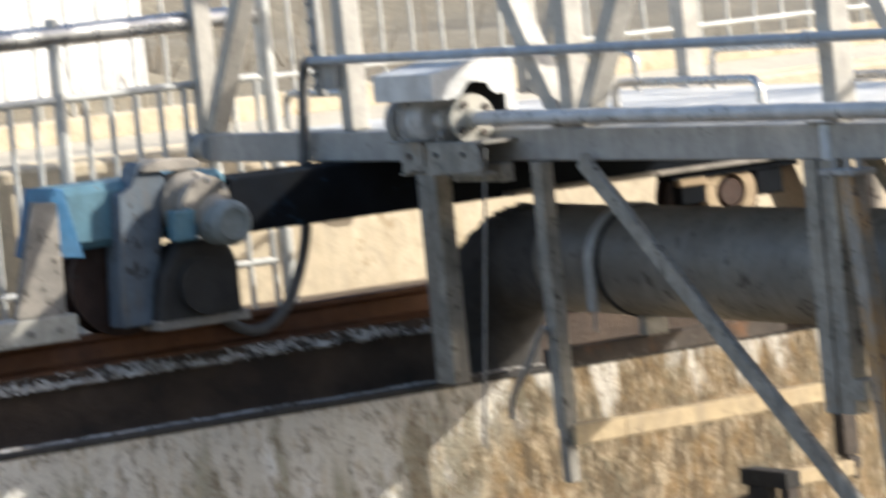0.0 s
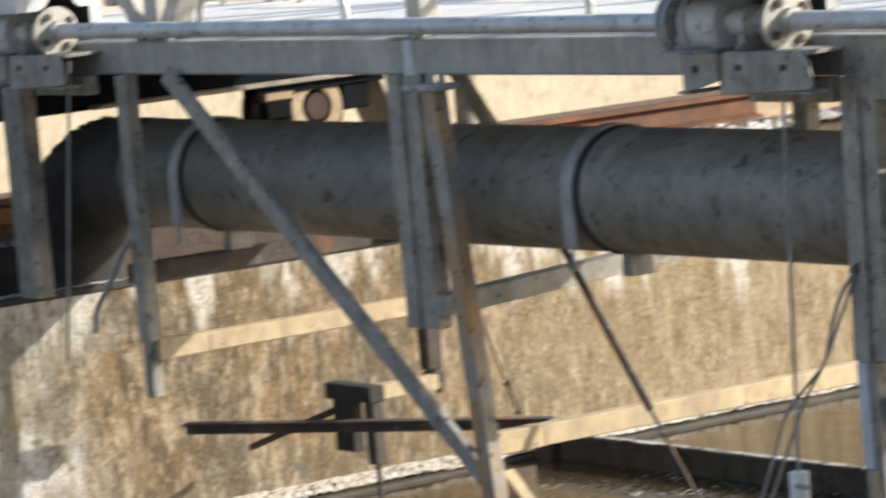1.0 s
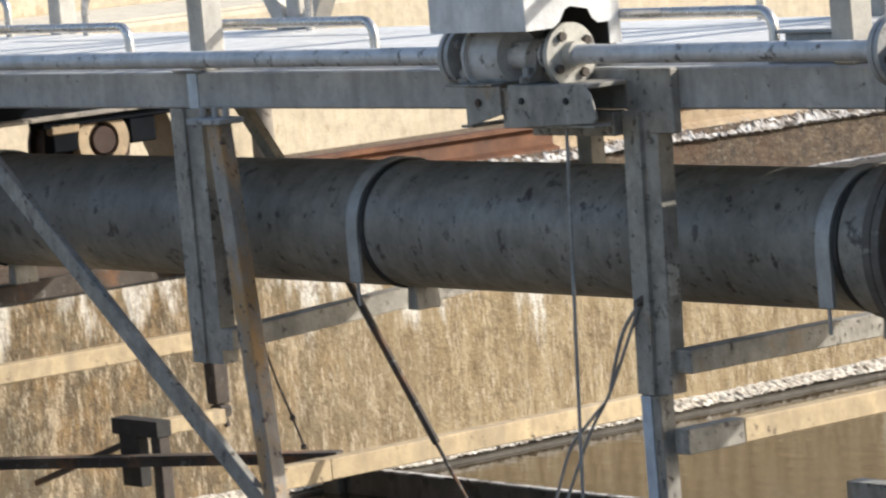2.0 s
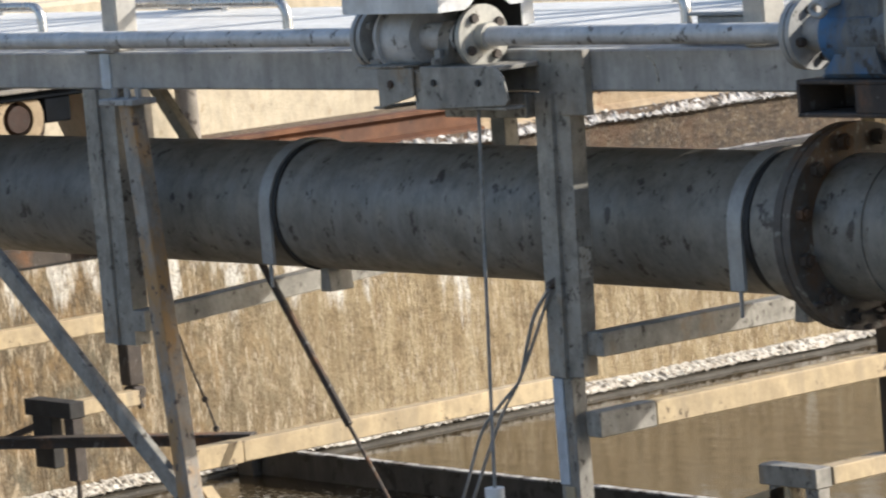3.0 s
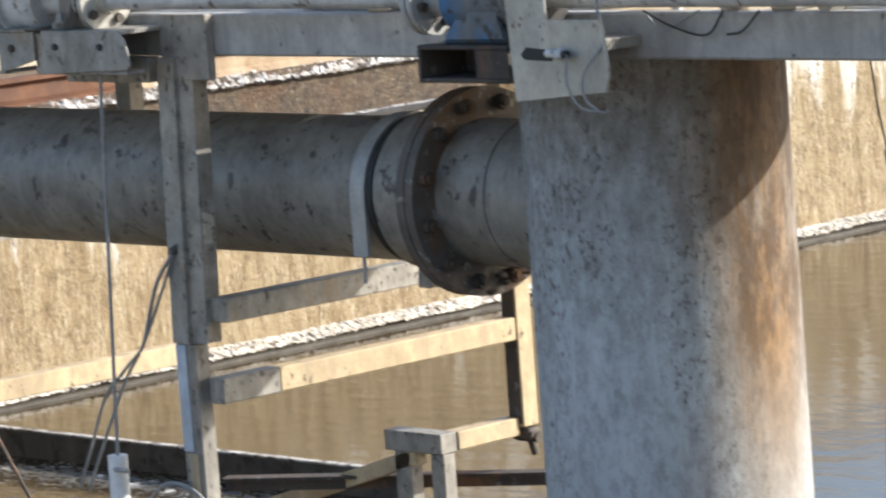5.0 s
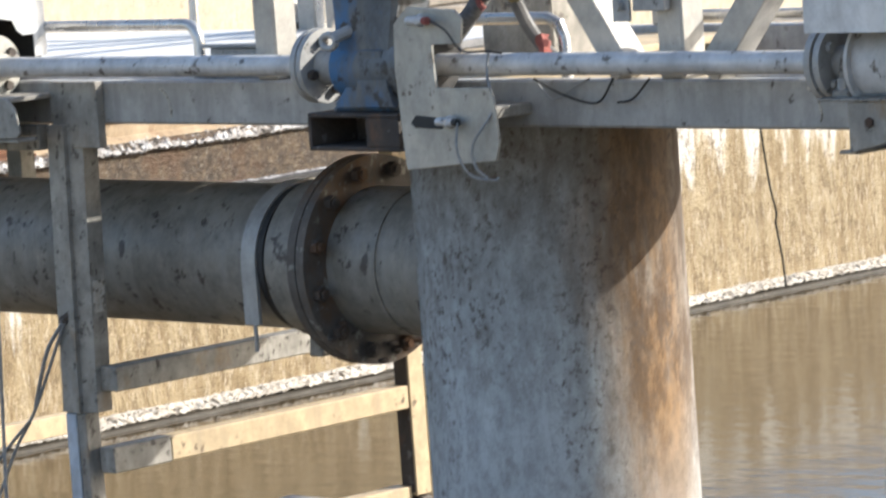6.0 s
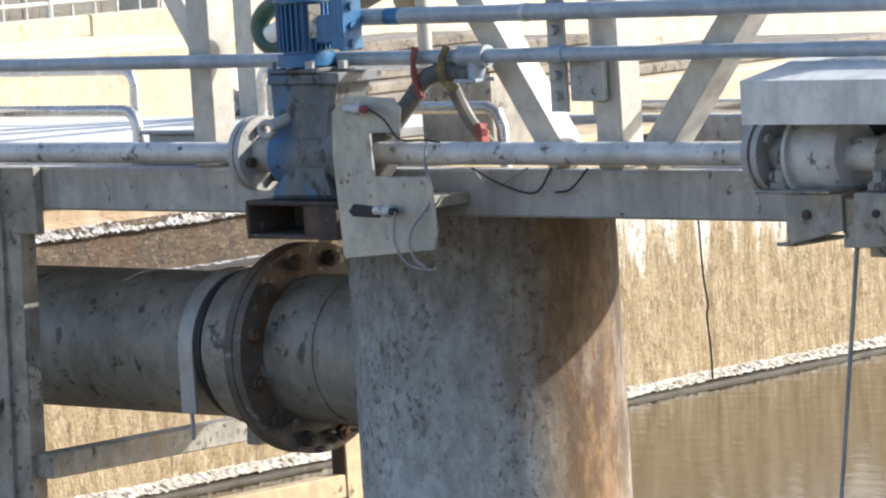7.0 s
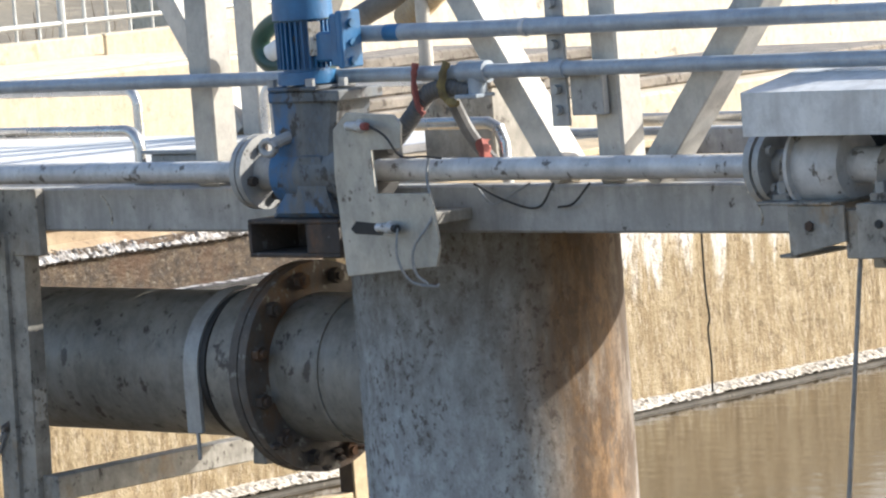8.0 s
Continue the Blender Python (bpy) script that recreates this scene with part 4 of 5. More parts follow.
def winch():
    """Rope winch under a folded sheet cover, on two channel brackets."""
    w = rider("rope_winch", (-2.1, -0.42, 0.47), "grey steel rope winch under a pale folded sheet cover", "winch", "winches along the shaft")
    cv = bmesh.new()
    x0, x1, y0, y1 = -2.40, -1.965, -0.665, -0.31
    t = 0.004
    prism(cv, [(y0, 0.785), (y0, 0.885), (y1, 0.945), (y1, 0.94), (y0 + t, 0.880), (y0 + t, 0.785)], "x", x0, x1)
    side = [(y0, 0.785), (y0 + 0.10, 0.785), (y0 + 0.125, 0.80), (y0 + 0.15, 0.835), (y0 + 0.17, 0.842), (y0 + 0.235, 0.83), (y0 + 0.25, 0.80), (y0 + 0.27, 0.785), (y1 - 0.045, 0.785), (y1 - 0.045, 0.72), (y1, 0.72), (y1, 0.945), (y0, 0.885)]
    prism(cv, side, "x", x1, x1 + t)
    prism(cv, side, "x", x0 - t, x0)
    part("cover", cv, COVER, w, "pale dented folded sheet cover")
    f = bmesh.new()
    disc_flange(f, -1.985, 0.02, 0.093)
    rod(f, (-1.99, SY, SZ), (-1.93, SY, SZ), 0.040, 20)
    fl = part("coupling_flange", f, ALU, w, "cream dusty coupling flange")
    for k in range(4):
        a = 0.6 + k * math.pi / 2
        part("bolt", rodded((-1.968, SY + 0.066 * math.cos(a), SZ + 0.066 * math.sin(a)), (-1.95, SY + 0.066 * math.cos(a), SZ + 0.066 * math.sin(a)), 0.014, 6), FLANGE, fl)
    part("rubber_ring", disc_flange(bmesh.new(), -2.015, 0.028, 0.075), RUBBER, w)
    f = bmesh.new()
    disc_flange(f, -2.475, 0.018, 0.093)
    disc_flange(f, -2.452, 0.018, 0.088)
    rod(f, (-2.44, SY, SZ), (-2.35, SY, SZ), 0.04, 20)
    fl = part("coupling_flange", f, STEEL, w)
    for k in range(4):
        a = 0.9 + k * math.pi / 2
        part("bolt", rodded((-2.432, SY + 0.062 * math.cos(a), SZ + 0.062 * math.sin(a)), (-2.42, SY + 0.062 * math.cos(a), SZ + 0.062 * math.sin(a)), 0.012, 6), STEEL, fl)
    d = bmesh.new()
    disc_flange(d, -2.345, 0.010, 0.106)
    rod(d, (-2.338, SY, SZ), (-2.25, SY, SZ), 0.090, 36)
    rod(d, (-2.25, SY, SZ), (-2.21, SY, SZ), 0.097, 36, 0.08)
    rod(d, (-2.21, SY, SZ), (-2.06, SY, SZ), 0.042, 24)
    part("drum", d, SHAFT, w, "dull grey rope drum")
    for x, n in ((-2.405, "bearing"), (-2.12, "bearing")):
        b1 = bmesh.new()
        prism(b1, [(SY - 0.08, 0.625), (SY - 0.08, 0.645), (SY - 0.05, 0.655), (SY - 0.045, 0.72), (SY - 0.02, 0.75), (SY + 0.02, 0.75), (SY + 0.045, 0.72), (SY + 0.05, 0.655), (SY + 0.08, 0.645), (SY + 0.08, 0.625)], "x", x, x + 0.05, 0.003)
        be = part(n, b1, DUST, w, "dusty cast pillow block")
        for y in (SY - 0.066, SY + 0.066):
            part("bolt", rodded((x + 0.025, y, 0.645), (x + 0.025, y, 0.672), 0.014, 6), STEEL, be)
    c = bmesh.new()
    prism(c, [(-2.335, 0.622), (-2.17, 0.622), (-2.17, 0.54), (-2.325, 0.505), (-2.335, 0.505)], "y", -0.612, -0.604, 0.002)
    part("bracket_top", boxed(-2.42, -2.20, -0.618, -0.4205, 0.6225, 0.630, bev=0.002), LEGSTEEL, w)
    part("bracket_foot", boxed(-2.375, -2.315, -0.603, -0.4205, 0.50, 0.508, bev=0.002), LEGSTEEL, w)
    bk = part("bracket", c, LEGSTEEL, w, "channel steel bracket")
    part("bolt", rodded((-2.27, -0.62, 0.575), (-2.27, -0.612, 0.575), 0.012, 6), FLANGE, bk)
    face = bmesh.new()
    prism(face, [(-2.135, 0.50), (-2.135, 0.626), (-1.80, 0.626), (-1.765, 0.60), (-1.745, 0.53), (-1.76, 0.515)], "y", -0.612, -0.604, 0.002)
    part("bracket_top", boxed(-2.135, -1.79, -0.603, -0.4205, 0.612, 0.625, bev=0.002), LEGSTEEL, w)
    part("bracket_foot", boxed(-2.135, -1.77, -0.603, -0.53, 0.50, 0.51, bev=0.002), LEGSTEEL, w)
    part("bracket_web", boxed(-2.18, -2.137, -0.60, -0.4205, 0.50, 0.611, bev=0.002), LEGSTEEL, w)
    bk = part("bracket", face, LEGSTEEL, w, "channel steel bracket")
    for x in (-2.07, -1.87):
        part("bolt", rodded((x, -0.62, 0.58), (x, -0.612, 0.58), 0.010, 6), RUBBER, bk)
    part("base_plate", boxed(-2.21, -1.84, -0.47, -0.4205, 0.463, 0.535, bev=0.003), LEGSTEEL, w)
    # added black sheet: paints the shade under the cover and blocks light from behind
    part("cover_shade_sheet", boxed(-2.396, -1.969, -0.335, -0.325, 0.665, 0.93, bev=0.001), GREASE, w, "added dark sheet for the shade inside the cover")
    return w


WINCHES = [winch()]
for dx in (-4.17, 3.56):
    c = copy_thing(WINCHES[0], pose(-2.1 + dx, -0.42, 0.47))
    ORIGIN[c.name] = Vector((-2.1 + dx, -0.42, 0.47))
    WINCHES.append(c)
    MOVING.append(c)
for w, a, c in zip(WINCHES, ((-1.925, 0.60), (-5.95, 0.60), (1.41, 0.60)), ((-2.0, -0.62), (-6.17, -0.52), (1.21, -0.75))):
    part("rope", rodded((a[0], -0.57, a[1]), (c[0], -0.57, c[1]), 0.0055, 8), ROPE, w, "taut grey wire rope")

# ---- worm gear motor and its switch plate ----
gm = rider("gear_motor", (-0.42, -0.45, 0.50), "blue worm gear motor bolted to the bridge beam", "gear motor")
tbm = bmesh.new()
for a in ((-0.59, -0.255, 0.49, 0.502), (-0.59, -0.255, 0.576, 0.588)):
    box(tbm, a[0], a[1], -0.60, -0.4205, a[2], a[3], 0.003)
for a in ((-0.59, -0.578), (-0.375, -0.255)):
    box(tbm, a[0], a[1], -0.60, -0.4205, 0.502, 0.576, 0.002)
box(tbm, -0.58, -0.376, -0.435, -0.4205, 0.50, 0.578, 0.001)
part("mounting_channel", tbm, FLANGE, gm, "dark open steel channel")
g1 = bmesh.new()
prism(g1, [(-0.53, 0.59), (-0.27, 0.59), (-0.27, 0.61), (-0.30, 0.635), (-0.31, 0.70), (-0.28, 0.75), (-0.25, 0.90), (-0.495, 0.90), (-0.49, 0.76), (-0.44, 0.70), (-0.45, 0.64), (-0.50, 0.61)], "y", -0.58, -0.44, 0.012)
rod(g1, (-0.50, -0.51, 0.70), (-0.24, -0.51, 0.70), 0.085, 28)
prism(g1, [(-0.43, 0.60), (-0.27, 0.60), (-0.30, 0.66), (-0.31, 0.75), (-0.39, 0.75), (-0.40, 0.66)], "y", -0.59, -0.575, 0.004)
gb = part("gearbox", g1, GEARBLUE, gm, "worn blue-grey cast gearbox")
part("gear_lid", boxed(-0.485, -0.225, -0.592, -0.43, 0.885, 0.914, bev=0.004), GEARBLUE, gm)
part("foot_ring", boxed(-0.475, -0.30, -0.60, -0.45, 0.9145, 0.926, bev=0.003), GEARBLUE, gm)
gc = bmesh.new()
disc_flange(gc, -0.645, 0.018, 0.098)
disc_flange(gc, -0.622, 0.018, 0.098)
rod(gc, (-0.63, SY, SZ), (-0.49, SY, SZ), 0.05, 20)
fl = part("coupling_flange", gc, STEEL, gm)
for k in range(4):
    a = 0.3 + k * math.pi / 2
    part("bolt", rodded((-0.604, SY + 0.066 * math.cos(a), SZ + 0.066 * math.sin(a)), (-0.585, SY + 0.066 * math.cos(a), SZ + 0.066 * math.sin(a)), 0.013, 6), FLANGE, fl)
gc = bmesh.new()
disc_flange(gc, -0.235, 0.02, 0.085)
disc_flange(gc, -0.21, 0.018, 0.078)
rod(gc, (-0.25, SY, SZ), (-0.22, SY, SZ), 0.045, 20)
part("coupling_flange", gc, GREASE, gm)
bmE = bmesh.new()
pts = [(-0.46 + 0.026 * math.cos(a), -0.625, 0.775 + 0.018 * math.sin(a)) for a in [k * math.pi / 6 for k in range(13)]]
sweep(bmE, pts, 0.009, 8)
rod(bmE, (-0.445, -0.62, 0.785), (-0.43, -0.57, 0.80), 0.016, 10)
part("eye_bolt", bmE, STEEL, gm)
mt = bmesh.new()
MX, MY = -0.395, -0.53
rod(mt, (MX, MY, 0.955), (MX, MY, 1.10), 0.060, 28)
rod(mt, (MX, MY, 0.93), (MX, MY, 0.962), 0.075, 28)
mo = part("motor", mt, MOTORBLUE, gm, "ribbed blue motor body")
for k in range(30):
    fin = bmesh.new()
    bmesh.ops.create_cube(fin, size=1, matrix=Matrix.Translation((MX, MY, 1.03)) @ Matrix.Rotation(2 * math.pi * k / 30, 4, "Z") @ Matrix.Translation((0.064, 0, 0)) @ Matrix.Diagonal((0.02, 0.0045, 0.12, 1)))
    part("fin", fin, MOTORBLUE, mo)
fc = bmesh.new()
rod(fc, (MX, MY, 1.095), (MX, MY, 1.22), 0.078, 32, 0.075)
rod(fc, (MX, MY, 1.22), (MX, MY, 1.235), 0.075, 32, 0.06)
part("fan_cowl", fc, MOTORBLUE, gm, "smooth blue fan cowl")
npl = bmesh.new()
bmesh.ops.create_cube(npl, size=1, matrix=Matrix.Translation((MX, MY, 1.045)) @ Matrix.Rotation(radians(-24), 4, "Z") @ Matrix.Translation((0.0775, 0, 0)) @ Matrix.Diagonal((0.006, 0.032, 0.085, 1)))
part("name_plate", npl, FOAM, gm, "small cream name plate")
tb2 = bmesh.new()
box(tb2, -0.335, -0.255, -0.56, -0.51, 0.985, 1.06, 0.006)
box(tb2, -0.265, -0.235, -0.568, -0.505, 0.972, 1.105, 0.005)
box(tb2, -0.236, -0.215, -0.574, -0.50, 0.967, 1.112, 0.004)
tbx = part("terminal_box", tb2, MOTORBLUE, gm)
for z in (0.985, 1.03, 1.08):
    part("bolt", rodded((-0.215, -0.54, z), (-0.207, -0.54, z), 0.011, 8), BLUE, tbx)
for x in (-0.47, -0.40, -0.33, -0.21):
    part("bolt", rodded((x, -0.585, 0.925), (x, -0.585, 0.945), 0.013, 6), STEEL, gm)

sw = rider("switch_plate", (-0.15, -0.60, 0.44), "cream cut-out sensor plate fixed to the bridge beam", "plate")
plate = [(-0.30, 0.46), (-0.295, 0.445), (0.02, 0.472), (0.035, 0.52), (0.025, 0.62), (0.015, 0.655), (-0.175, 0.652), (-0.18, 0.765), (-0.075, 0.765), (-0.068, 0.825), (-0.09, 0.85), (-0.26, 0.858), (-0.31, 0.815), (-0.315, 0.70)]
part("plate", prismed(plate, "y", -0.605, -0.597, 0.0015), ALU, sw)
part("stay", boxed(-0.16, -0.02, -0.596, -0.4205, 0.57, 0.60), LEGSTEEL, sw)
part("slot", prismed([(-0.27, 0.565), (-0.25, 0.585), (-0.16, 0.578), (-0.155, 0.562), (-0.16, 0.55), (-0.255, 0.553)], "y", -0.6065, -0.6052), RUBBER, sw, "dark adjusting slot")
for x, z in ((-0.21, 0.825), (-0.13, 0.57)):
    s1 = bmesh.new()
    rod(s1, (x - 0.035, -0.615, z), (x + 0.035, -0.63, z), 0.011, 12)
    rod(s1, (x + 0.01, -0.62, z), (x + 0.022, -0.623, z), 0.017, 6)
    sn = part("sensor", s1, SHAFT, sw, "small threaded metal sensor")
    part("cap", rodded((x + 0.035, -0.63, z), (x + 0.052, -0.633, z), 0.010, 10), RED if z > 0.7 else RUBBER, sn)
part("wire", swept(curve_pts([(-0.08, -0.633, 0.57), (-0.07, -0.65, 0.50), (-0.04, -0.64, 0.44), (0.02, -0.62, 0.425), (0.03, -0.61, 0.43)], 8), 0.0035, 6), ROPE, sw)
part("wire", swept(curve_pts([(-0.15, -0.632, 0.825), (-0.09, -0.64, 0.80), (-0.05, -0.63, 0.75), (0.0, -0.60, 0.745), (0.01, -0.55, 0.735)], 8), 0.003, 6), RUBBER, sw)
part("wire", swept(curve_pts([(-0.04, -0.545, 0.735), (-0.035, -0.56, 0.68), (0.015, -0.60, 0.60), (-0.03, -0.63, 0.52), (-0.03, -0.63, 0.46), (0.0, -0.62, 0.43)], 8), 0.004, 6), ROPE, sw)
part("wire", swept(curve_pts([(0.01, -0.44, 0.66), (0.12, -0.45, 0.62), (0.22, -0.44, 0.60), (0.28, -0.44, 0.66)], 8), 0.003, 6), RUBBER, sw)
part("wire", swept(curve_pts([(0.02, -0.44, 0.65), (0.08, -0.45, 0.61), (0.15, -0.44, 0.64), (0.20, -0.44, 0.66)], 8), 0.003, 6), ROPE, sw)
part("wire", swept(curve_pts([(0.28, -0.43, 0.60), (0.34, -0.44, 0.61), (0.40, -0.44, 0.66)], 8), 0.003, 6), RUBBER, sw)

# ---- sludge pipe and siphon column ----
PZ, PR = 0.116, 0.205
pp = rider("sludge_pipe", (-3.5, 0.0, PZ - PR), "large dark grey sludge pipe hung under the bridge", "pipe")
p = bmesh.new()
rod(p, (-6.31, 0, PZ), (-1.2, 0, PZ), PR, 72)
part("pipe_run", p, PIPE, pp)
el = bmesh.new()
BEND, BX = 0.455, -6.605
arc = [(-6.305, 0, PZ), (-6.45, 0, PZ), (BX, 0, PZ)] + [(BX - BEND * math.sin(a), 0, PZ - BEND + BEND * math.cos(a)) for a in [k * math.pi / 28 for k in range(1, 15)]] + [(BX - BEND, 0, -0.47)]
sweep(el, arc, PR + 0.002, 64, 0.008)
part("elbow", el, PIPEDARK, pp, "black wet elbow bending into the channel")
gr = bmesh.new()
rg = random.Random(4)
for k in range(520):
    an, sd = rg.uniform(-0.2, 1.5), rg.uniform(-0.9, 0.9)
    rr = BEND + PR * math.cos(sd)
    c0 = Vector((BX - rr * math.sin(an), PR * math.sin(sd), PZ - BEND + rr * math.cos(an)))
    out = Vector((-math.sin(an) * math.cos(sd), math.sin(sd), math.cos(an) * math.cos(sd)))
    out += Vector((rg.uniform(-0.6, 0.6), rg.uniform(-0.6, 0.6), rg.uniform(-0.6, 0.4)))
    rod(gr, c0 - out * 0.006, c0 + out.normalized() * rg.uniform(0.004, 0.014), 0.010, 5, 0.004)
tagged(part("growth", gr, PIPEDARK, pp, "black matted growth on the elbow"), kind="stuff")


def saddle_strap(x, w, r0, r1, low):
    """A flat band bent over the pipe, its two ends hanging straight down."""
    out = [(r1 * math.cos(a), PZ + r1 * math.sin(a)) for a in [k * math.pi / 36 for k in range(37)]]
    inner = [(r0 * math.cos(a), PZ + r0 * math.sin(a)) for a in [k * math.pi / 36 for k in range(36, -1, -1)]]
    bm = bmesh.new()
    loop = [(r1, low)] + out + [(-r1, low), (-r0, low)] + inner + [(r0, low)]
    n = len(loop) // 2
    ends = []
    for xx in (x, x + w):
        ends.append([bm.verts.new((xx, y, z)) for y, z in loop])
    m = len(loop)
    for k in range(m):
        bm.faces.new((ends[0][k], ends[0][(k + 1) % m], ends[1][(k + 1) % m], ends[1][k]))
    for e in ends:
        for k in range(n - 1):
            bm.faces.new((e[k], e[k + 1], e[m - 2 - k], e[m - 1 - k]))
    return bm


for x in (-5.918, -3.512, -1.312):
    s0 = part("strap", saddle_strap(x, 0.058, PR + 0.001, PR + 0.013, PZ - 0.165), STRAP, pp, "flat grey steel strap")
    part("rubber_band", ring(bmesh.new(), x + 0.059, 0, PZ, PR - 0.004, PR + 0.007, 0.022, 64), RUBBER, pp)
    part("strap_rod", rodded((x + 0.035, -PR - 0.007, PZ - 0.166), (x + 0.035, -PR - 0.007, -0.125), 0.006, 8), STRAP, s0)
    sd = bmesh.new()
    prism(sd, [(x + 0.07, -0.16), (x + 0.125, -0.16), (x + 0.115, PZ - PR + 0.02), (x + 0.08, PZ - PR + 0.02)], "y", -0.05, 0.05, 0.004)
    part("saddle", sd, LEGSTEEL, pp)
slv = bmesh.new()
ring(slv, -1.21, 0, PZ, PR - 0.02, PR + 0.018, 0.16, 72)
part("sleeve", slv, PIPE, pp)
fg = bmesh.new()
ring(fg, -1.045, 0, PZ, PR - 0.02, 0.292, 0.030, 72)
ring(fg, -1.010, 0, PZ, PR - 0.02, 0.292, 0.030, 72)
fl = part("flange", fg, PIPEFLANGE, pp, "rust-dark bolted pipe flange")
for k in range(12):
    a = 0.26 + k * math.pi / 6
    y, z = 0.252 * math.cos(a), PZ + 0.252 * math.sin(a)
    part("bolt", rodded((-1.075, y, z), (-0.945, y, z), 0.012, 8), FLANGE, fl)
    part("nut", rodded((-0.98, y, z), (-0.955, y, z), 0.022, 6), FLANGE, fl)
    part("nut", rodded((-1.065, y, z), (-1.045, y, z), 0.022, 6), FLANGE, fl)
ck = bmesh.new()
rg = random.Random(12)
for k in range(60):
    an, rr = rg.gauss(-1.75, 0.5), rg.uniform(0.215, 0.289)
    m = Matrix.Translation((rg.uniform(-1.07, -0.95), rr * math.cos(an), PZ + rr * math.sin(an))) @ Matrix.Rotation(rg.uniform(0, 6), 4, "Z") @ Matrix.Diagonal((rg.uniform(0.010, 0.024), rg.uniform(0.010, 0.024), rg.uniform(0.006, 0.013), 1))
    bmesh.ops.create_icosphere(ck, subdivisions=1, radius=1.0, matrix=m)
tagged(part("sludge_cake", ck, FLANGE, pp, "dark caked sludge on the flange"), kind="stuff")
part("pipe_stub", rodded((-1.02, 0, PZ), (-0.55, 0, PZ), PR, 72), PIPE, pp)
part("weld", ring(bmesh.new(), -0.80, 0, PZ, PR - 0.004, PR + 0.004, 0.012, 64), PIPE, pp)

cl = rider("siphon_column", (-0.325, 0.0, 0.0), "tall grey steel siphon column stained with rust and drips", "column")
CR = 0.357
c1 = bmesh.new()
rod(c1, (-0.325, 0, -2.4), (-0.325, 0, 0.60), CR, 96)
part("shell", c1, COLUMN, cl)
# added plate, sized to keep the sun off the column's upper part
part("column_shade_plate", boxed(-0.61, 0.638, -0.34, 0.68, 0.605, 0.625), ARMTAN, cl, "dusty tan plate added above the column to shade it")
aw = radians(232)
part("weld_seam", rodded((-0.325 + CR * math.cos(aw), CR * math.sin(aw), -2.3), (-0.325 + CR * math.cos(aw), CR * math.sin(aw), 0.59), 0.004, 6), COLUMN, cl)

# ---- end carriage with its drive ----
RX, WR = -7.39, 0.19
ec = rider("end_carriage", (RX, -0.05, 0.0), "blue steel end carriage running on the crane rail", "carriage")
# girder below the deck, its shade painted in with NAVY
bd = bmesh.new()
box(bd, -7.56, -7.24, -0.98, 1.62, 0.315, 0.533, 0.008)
part("body", bd, NAVY, ec, "navy box girder darkened as in the bridge's shade")
bd = bmesh.new()
box(bd, -7.56, -7.24, -1.70, -0.981, 0.335, 0.578, 0.03)
part("drive_housing", bd, CYAN, ec, "sun-faded blue drive housing")
part("guard", prismed([(-1.826, 0.595), (-1.684, 0.578), (-1.622, 0.304), (-1.892, 0.339)], "x", -7.275, -7.235, 0.004), BLUE, ec, "bright blue end guard")
part("sweeper_post", prismed([(-1.827, 0.541), (-1.728, 0.53), (-1.736, 0.10), (-1.945, 0.11)], "x", -7.234, -7.20, 0.004), DUST, ec, "dusty pale tapering post")
sb = bmesh.new()
box(sb, -7.36, -7.18, -2.16, -1.70, 0.005, 0.105, 0.004)
swp = part("sweeper_box", sb, ALU, ec, "pale rail sweeper box")
for y in (-2.05, -1.90, -1.78):
    part("bolt", rodded((-7.18, y, 0.05), (-7.172, y, 0.05), 0.012, 8), DUST, swp)
WHEELS = []
for y in (-1.43, 1.32):
    wm = bmesh.new()
    ring(wm, -0.05, 0, 0, 0.0, WR, 0.09, 48)
    ring(wm, 0.04, 0, 0, 0.0, WR + 0.022, 0.02, 48)
    ring(wm, -0.07, 0, 0, 0.0, WR + 0.022, 0.02, 48)
    wh = new("wheel", mesh_of("wheel", wm, RUSTWHEEL))
    wh.parent = ec
    tagged(wh, "rusty flanged iron wheel")
    wh.location = Vector((RX, y, WR)) - ORIGIN[ec.name]
    hub = bmesh.new()
    rod(hub, (-0.09, 0, 0), (0.10, 0, 0), 0.075, 24)
    for k in range(4):
        a = k * math.pi / 2
        rod(hub, (0.05, 0.12 * math.cos(a), 0.12 * math.sin(a)), (0.068, 0.12 * math.cos(a), 0.12 * math.sin(a)), 0.018, 8)
    hb2 = new("hub", mesh_of("hub", hub, RUSTWHEEL))
    hb2.parent = wh
    WHEELS.append((wh, y))
# idle wheel's axle box
ax = bmesh.new()
box(ax, -7.27, -7.20, 1.07, 1.19, 0.18, 0.30, 0.006)
box(ax, -7.27, -7.20, 1.45, 1.58, 0.18, 0.30, 0.006)
box(ax, -7.30, -7.19, 1.02, 1.66, 0.285, 0.32, 0.004)
part("axle_ring", ring(bmesh.new(), -7.26, 1.32, WR + 0.02, 0.074, 0.125, 0.055, 36), RAILDUST, ec, "rusty dust-caked bearing ring")
part("lower_flange", boxed(-7.239, -7.165, 0.25, 1.70, 0.318, 0.336, bev=0.003), DUST, ec, "dusty lower flange of the girder")
part("bearing_lug", boxed(-7.235, -7.19, 1.06, 1.20, 0.255, 0.30, bev=0.006), RAILDUST, ec)
part("axle_box", ax, NAVY, ec, "near-black axle box under the girder")
part("axle_cap", rodded((-7.24, 1.32, WR + 0.02), (-7.20, 1.32, WR + 0.02), 0.060, 28, 0.055), RUSTWHEEL, ec)
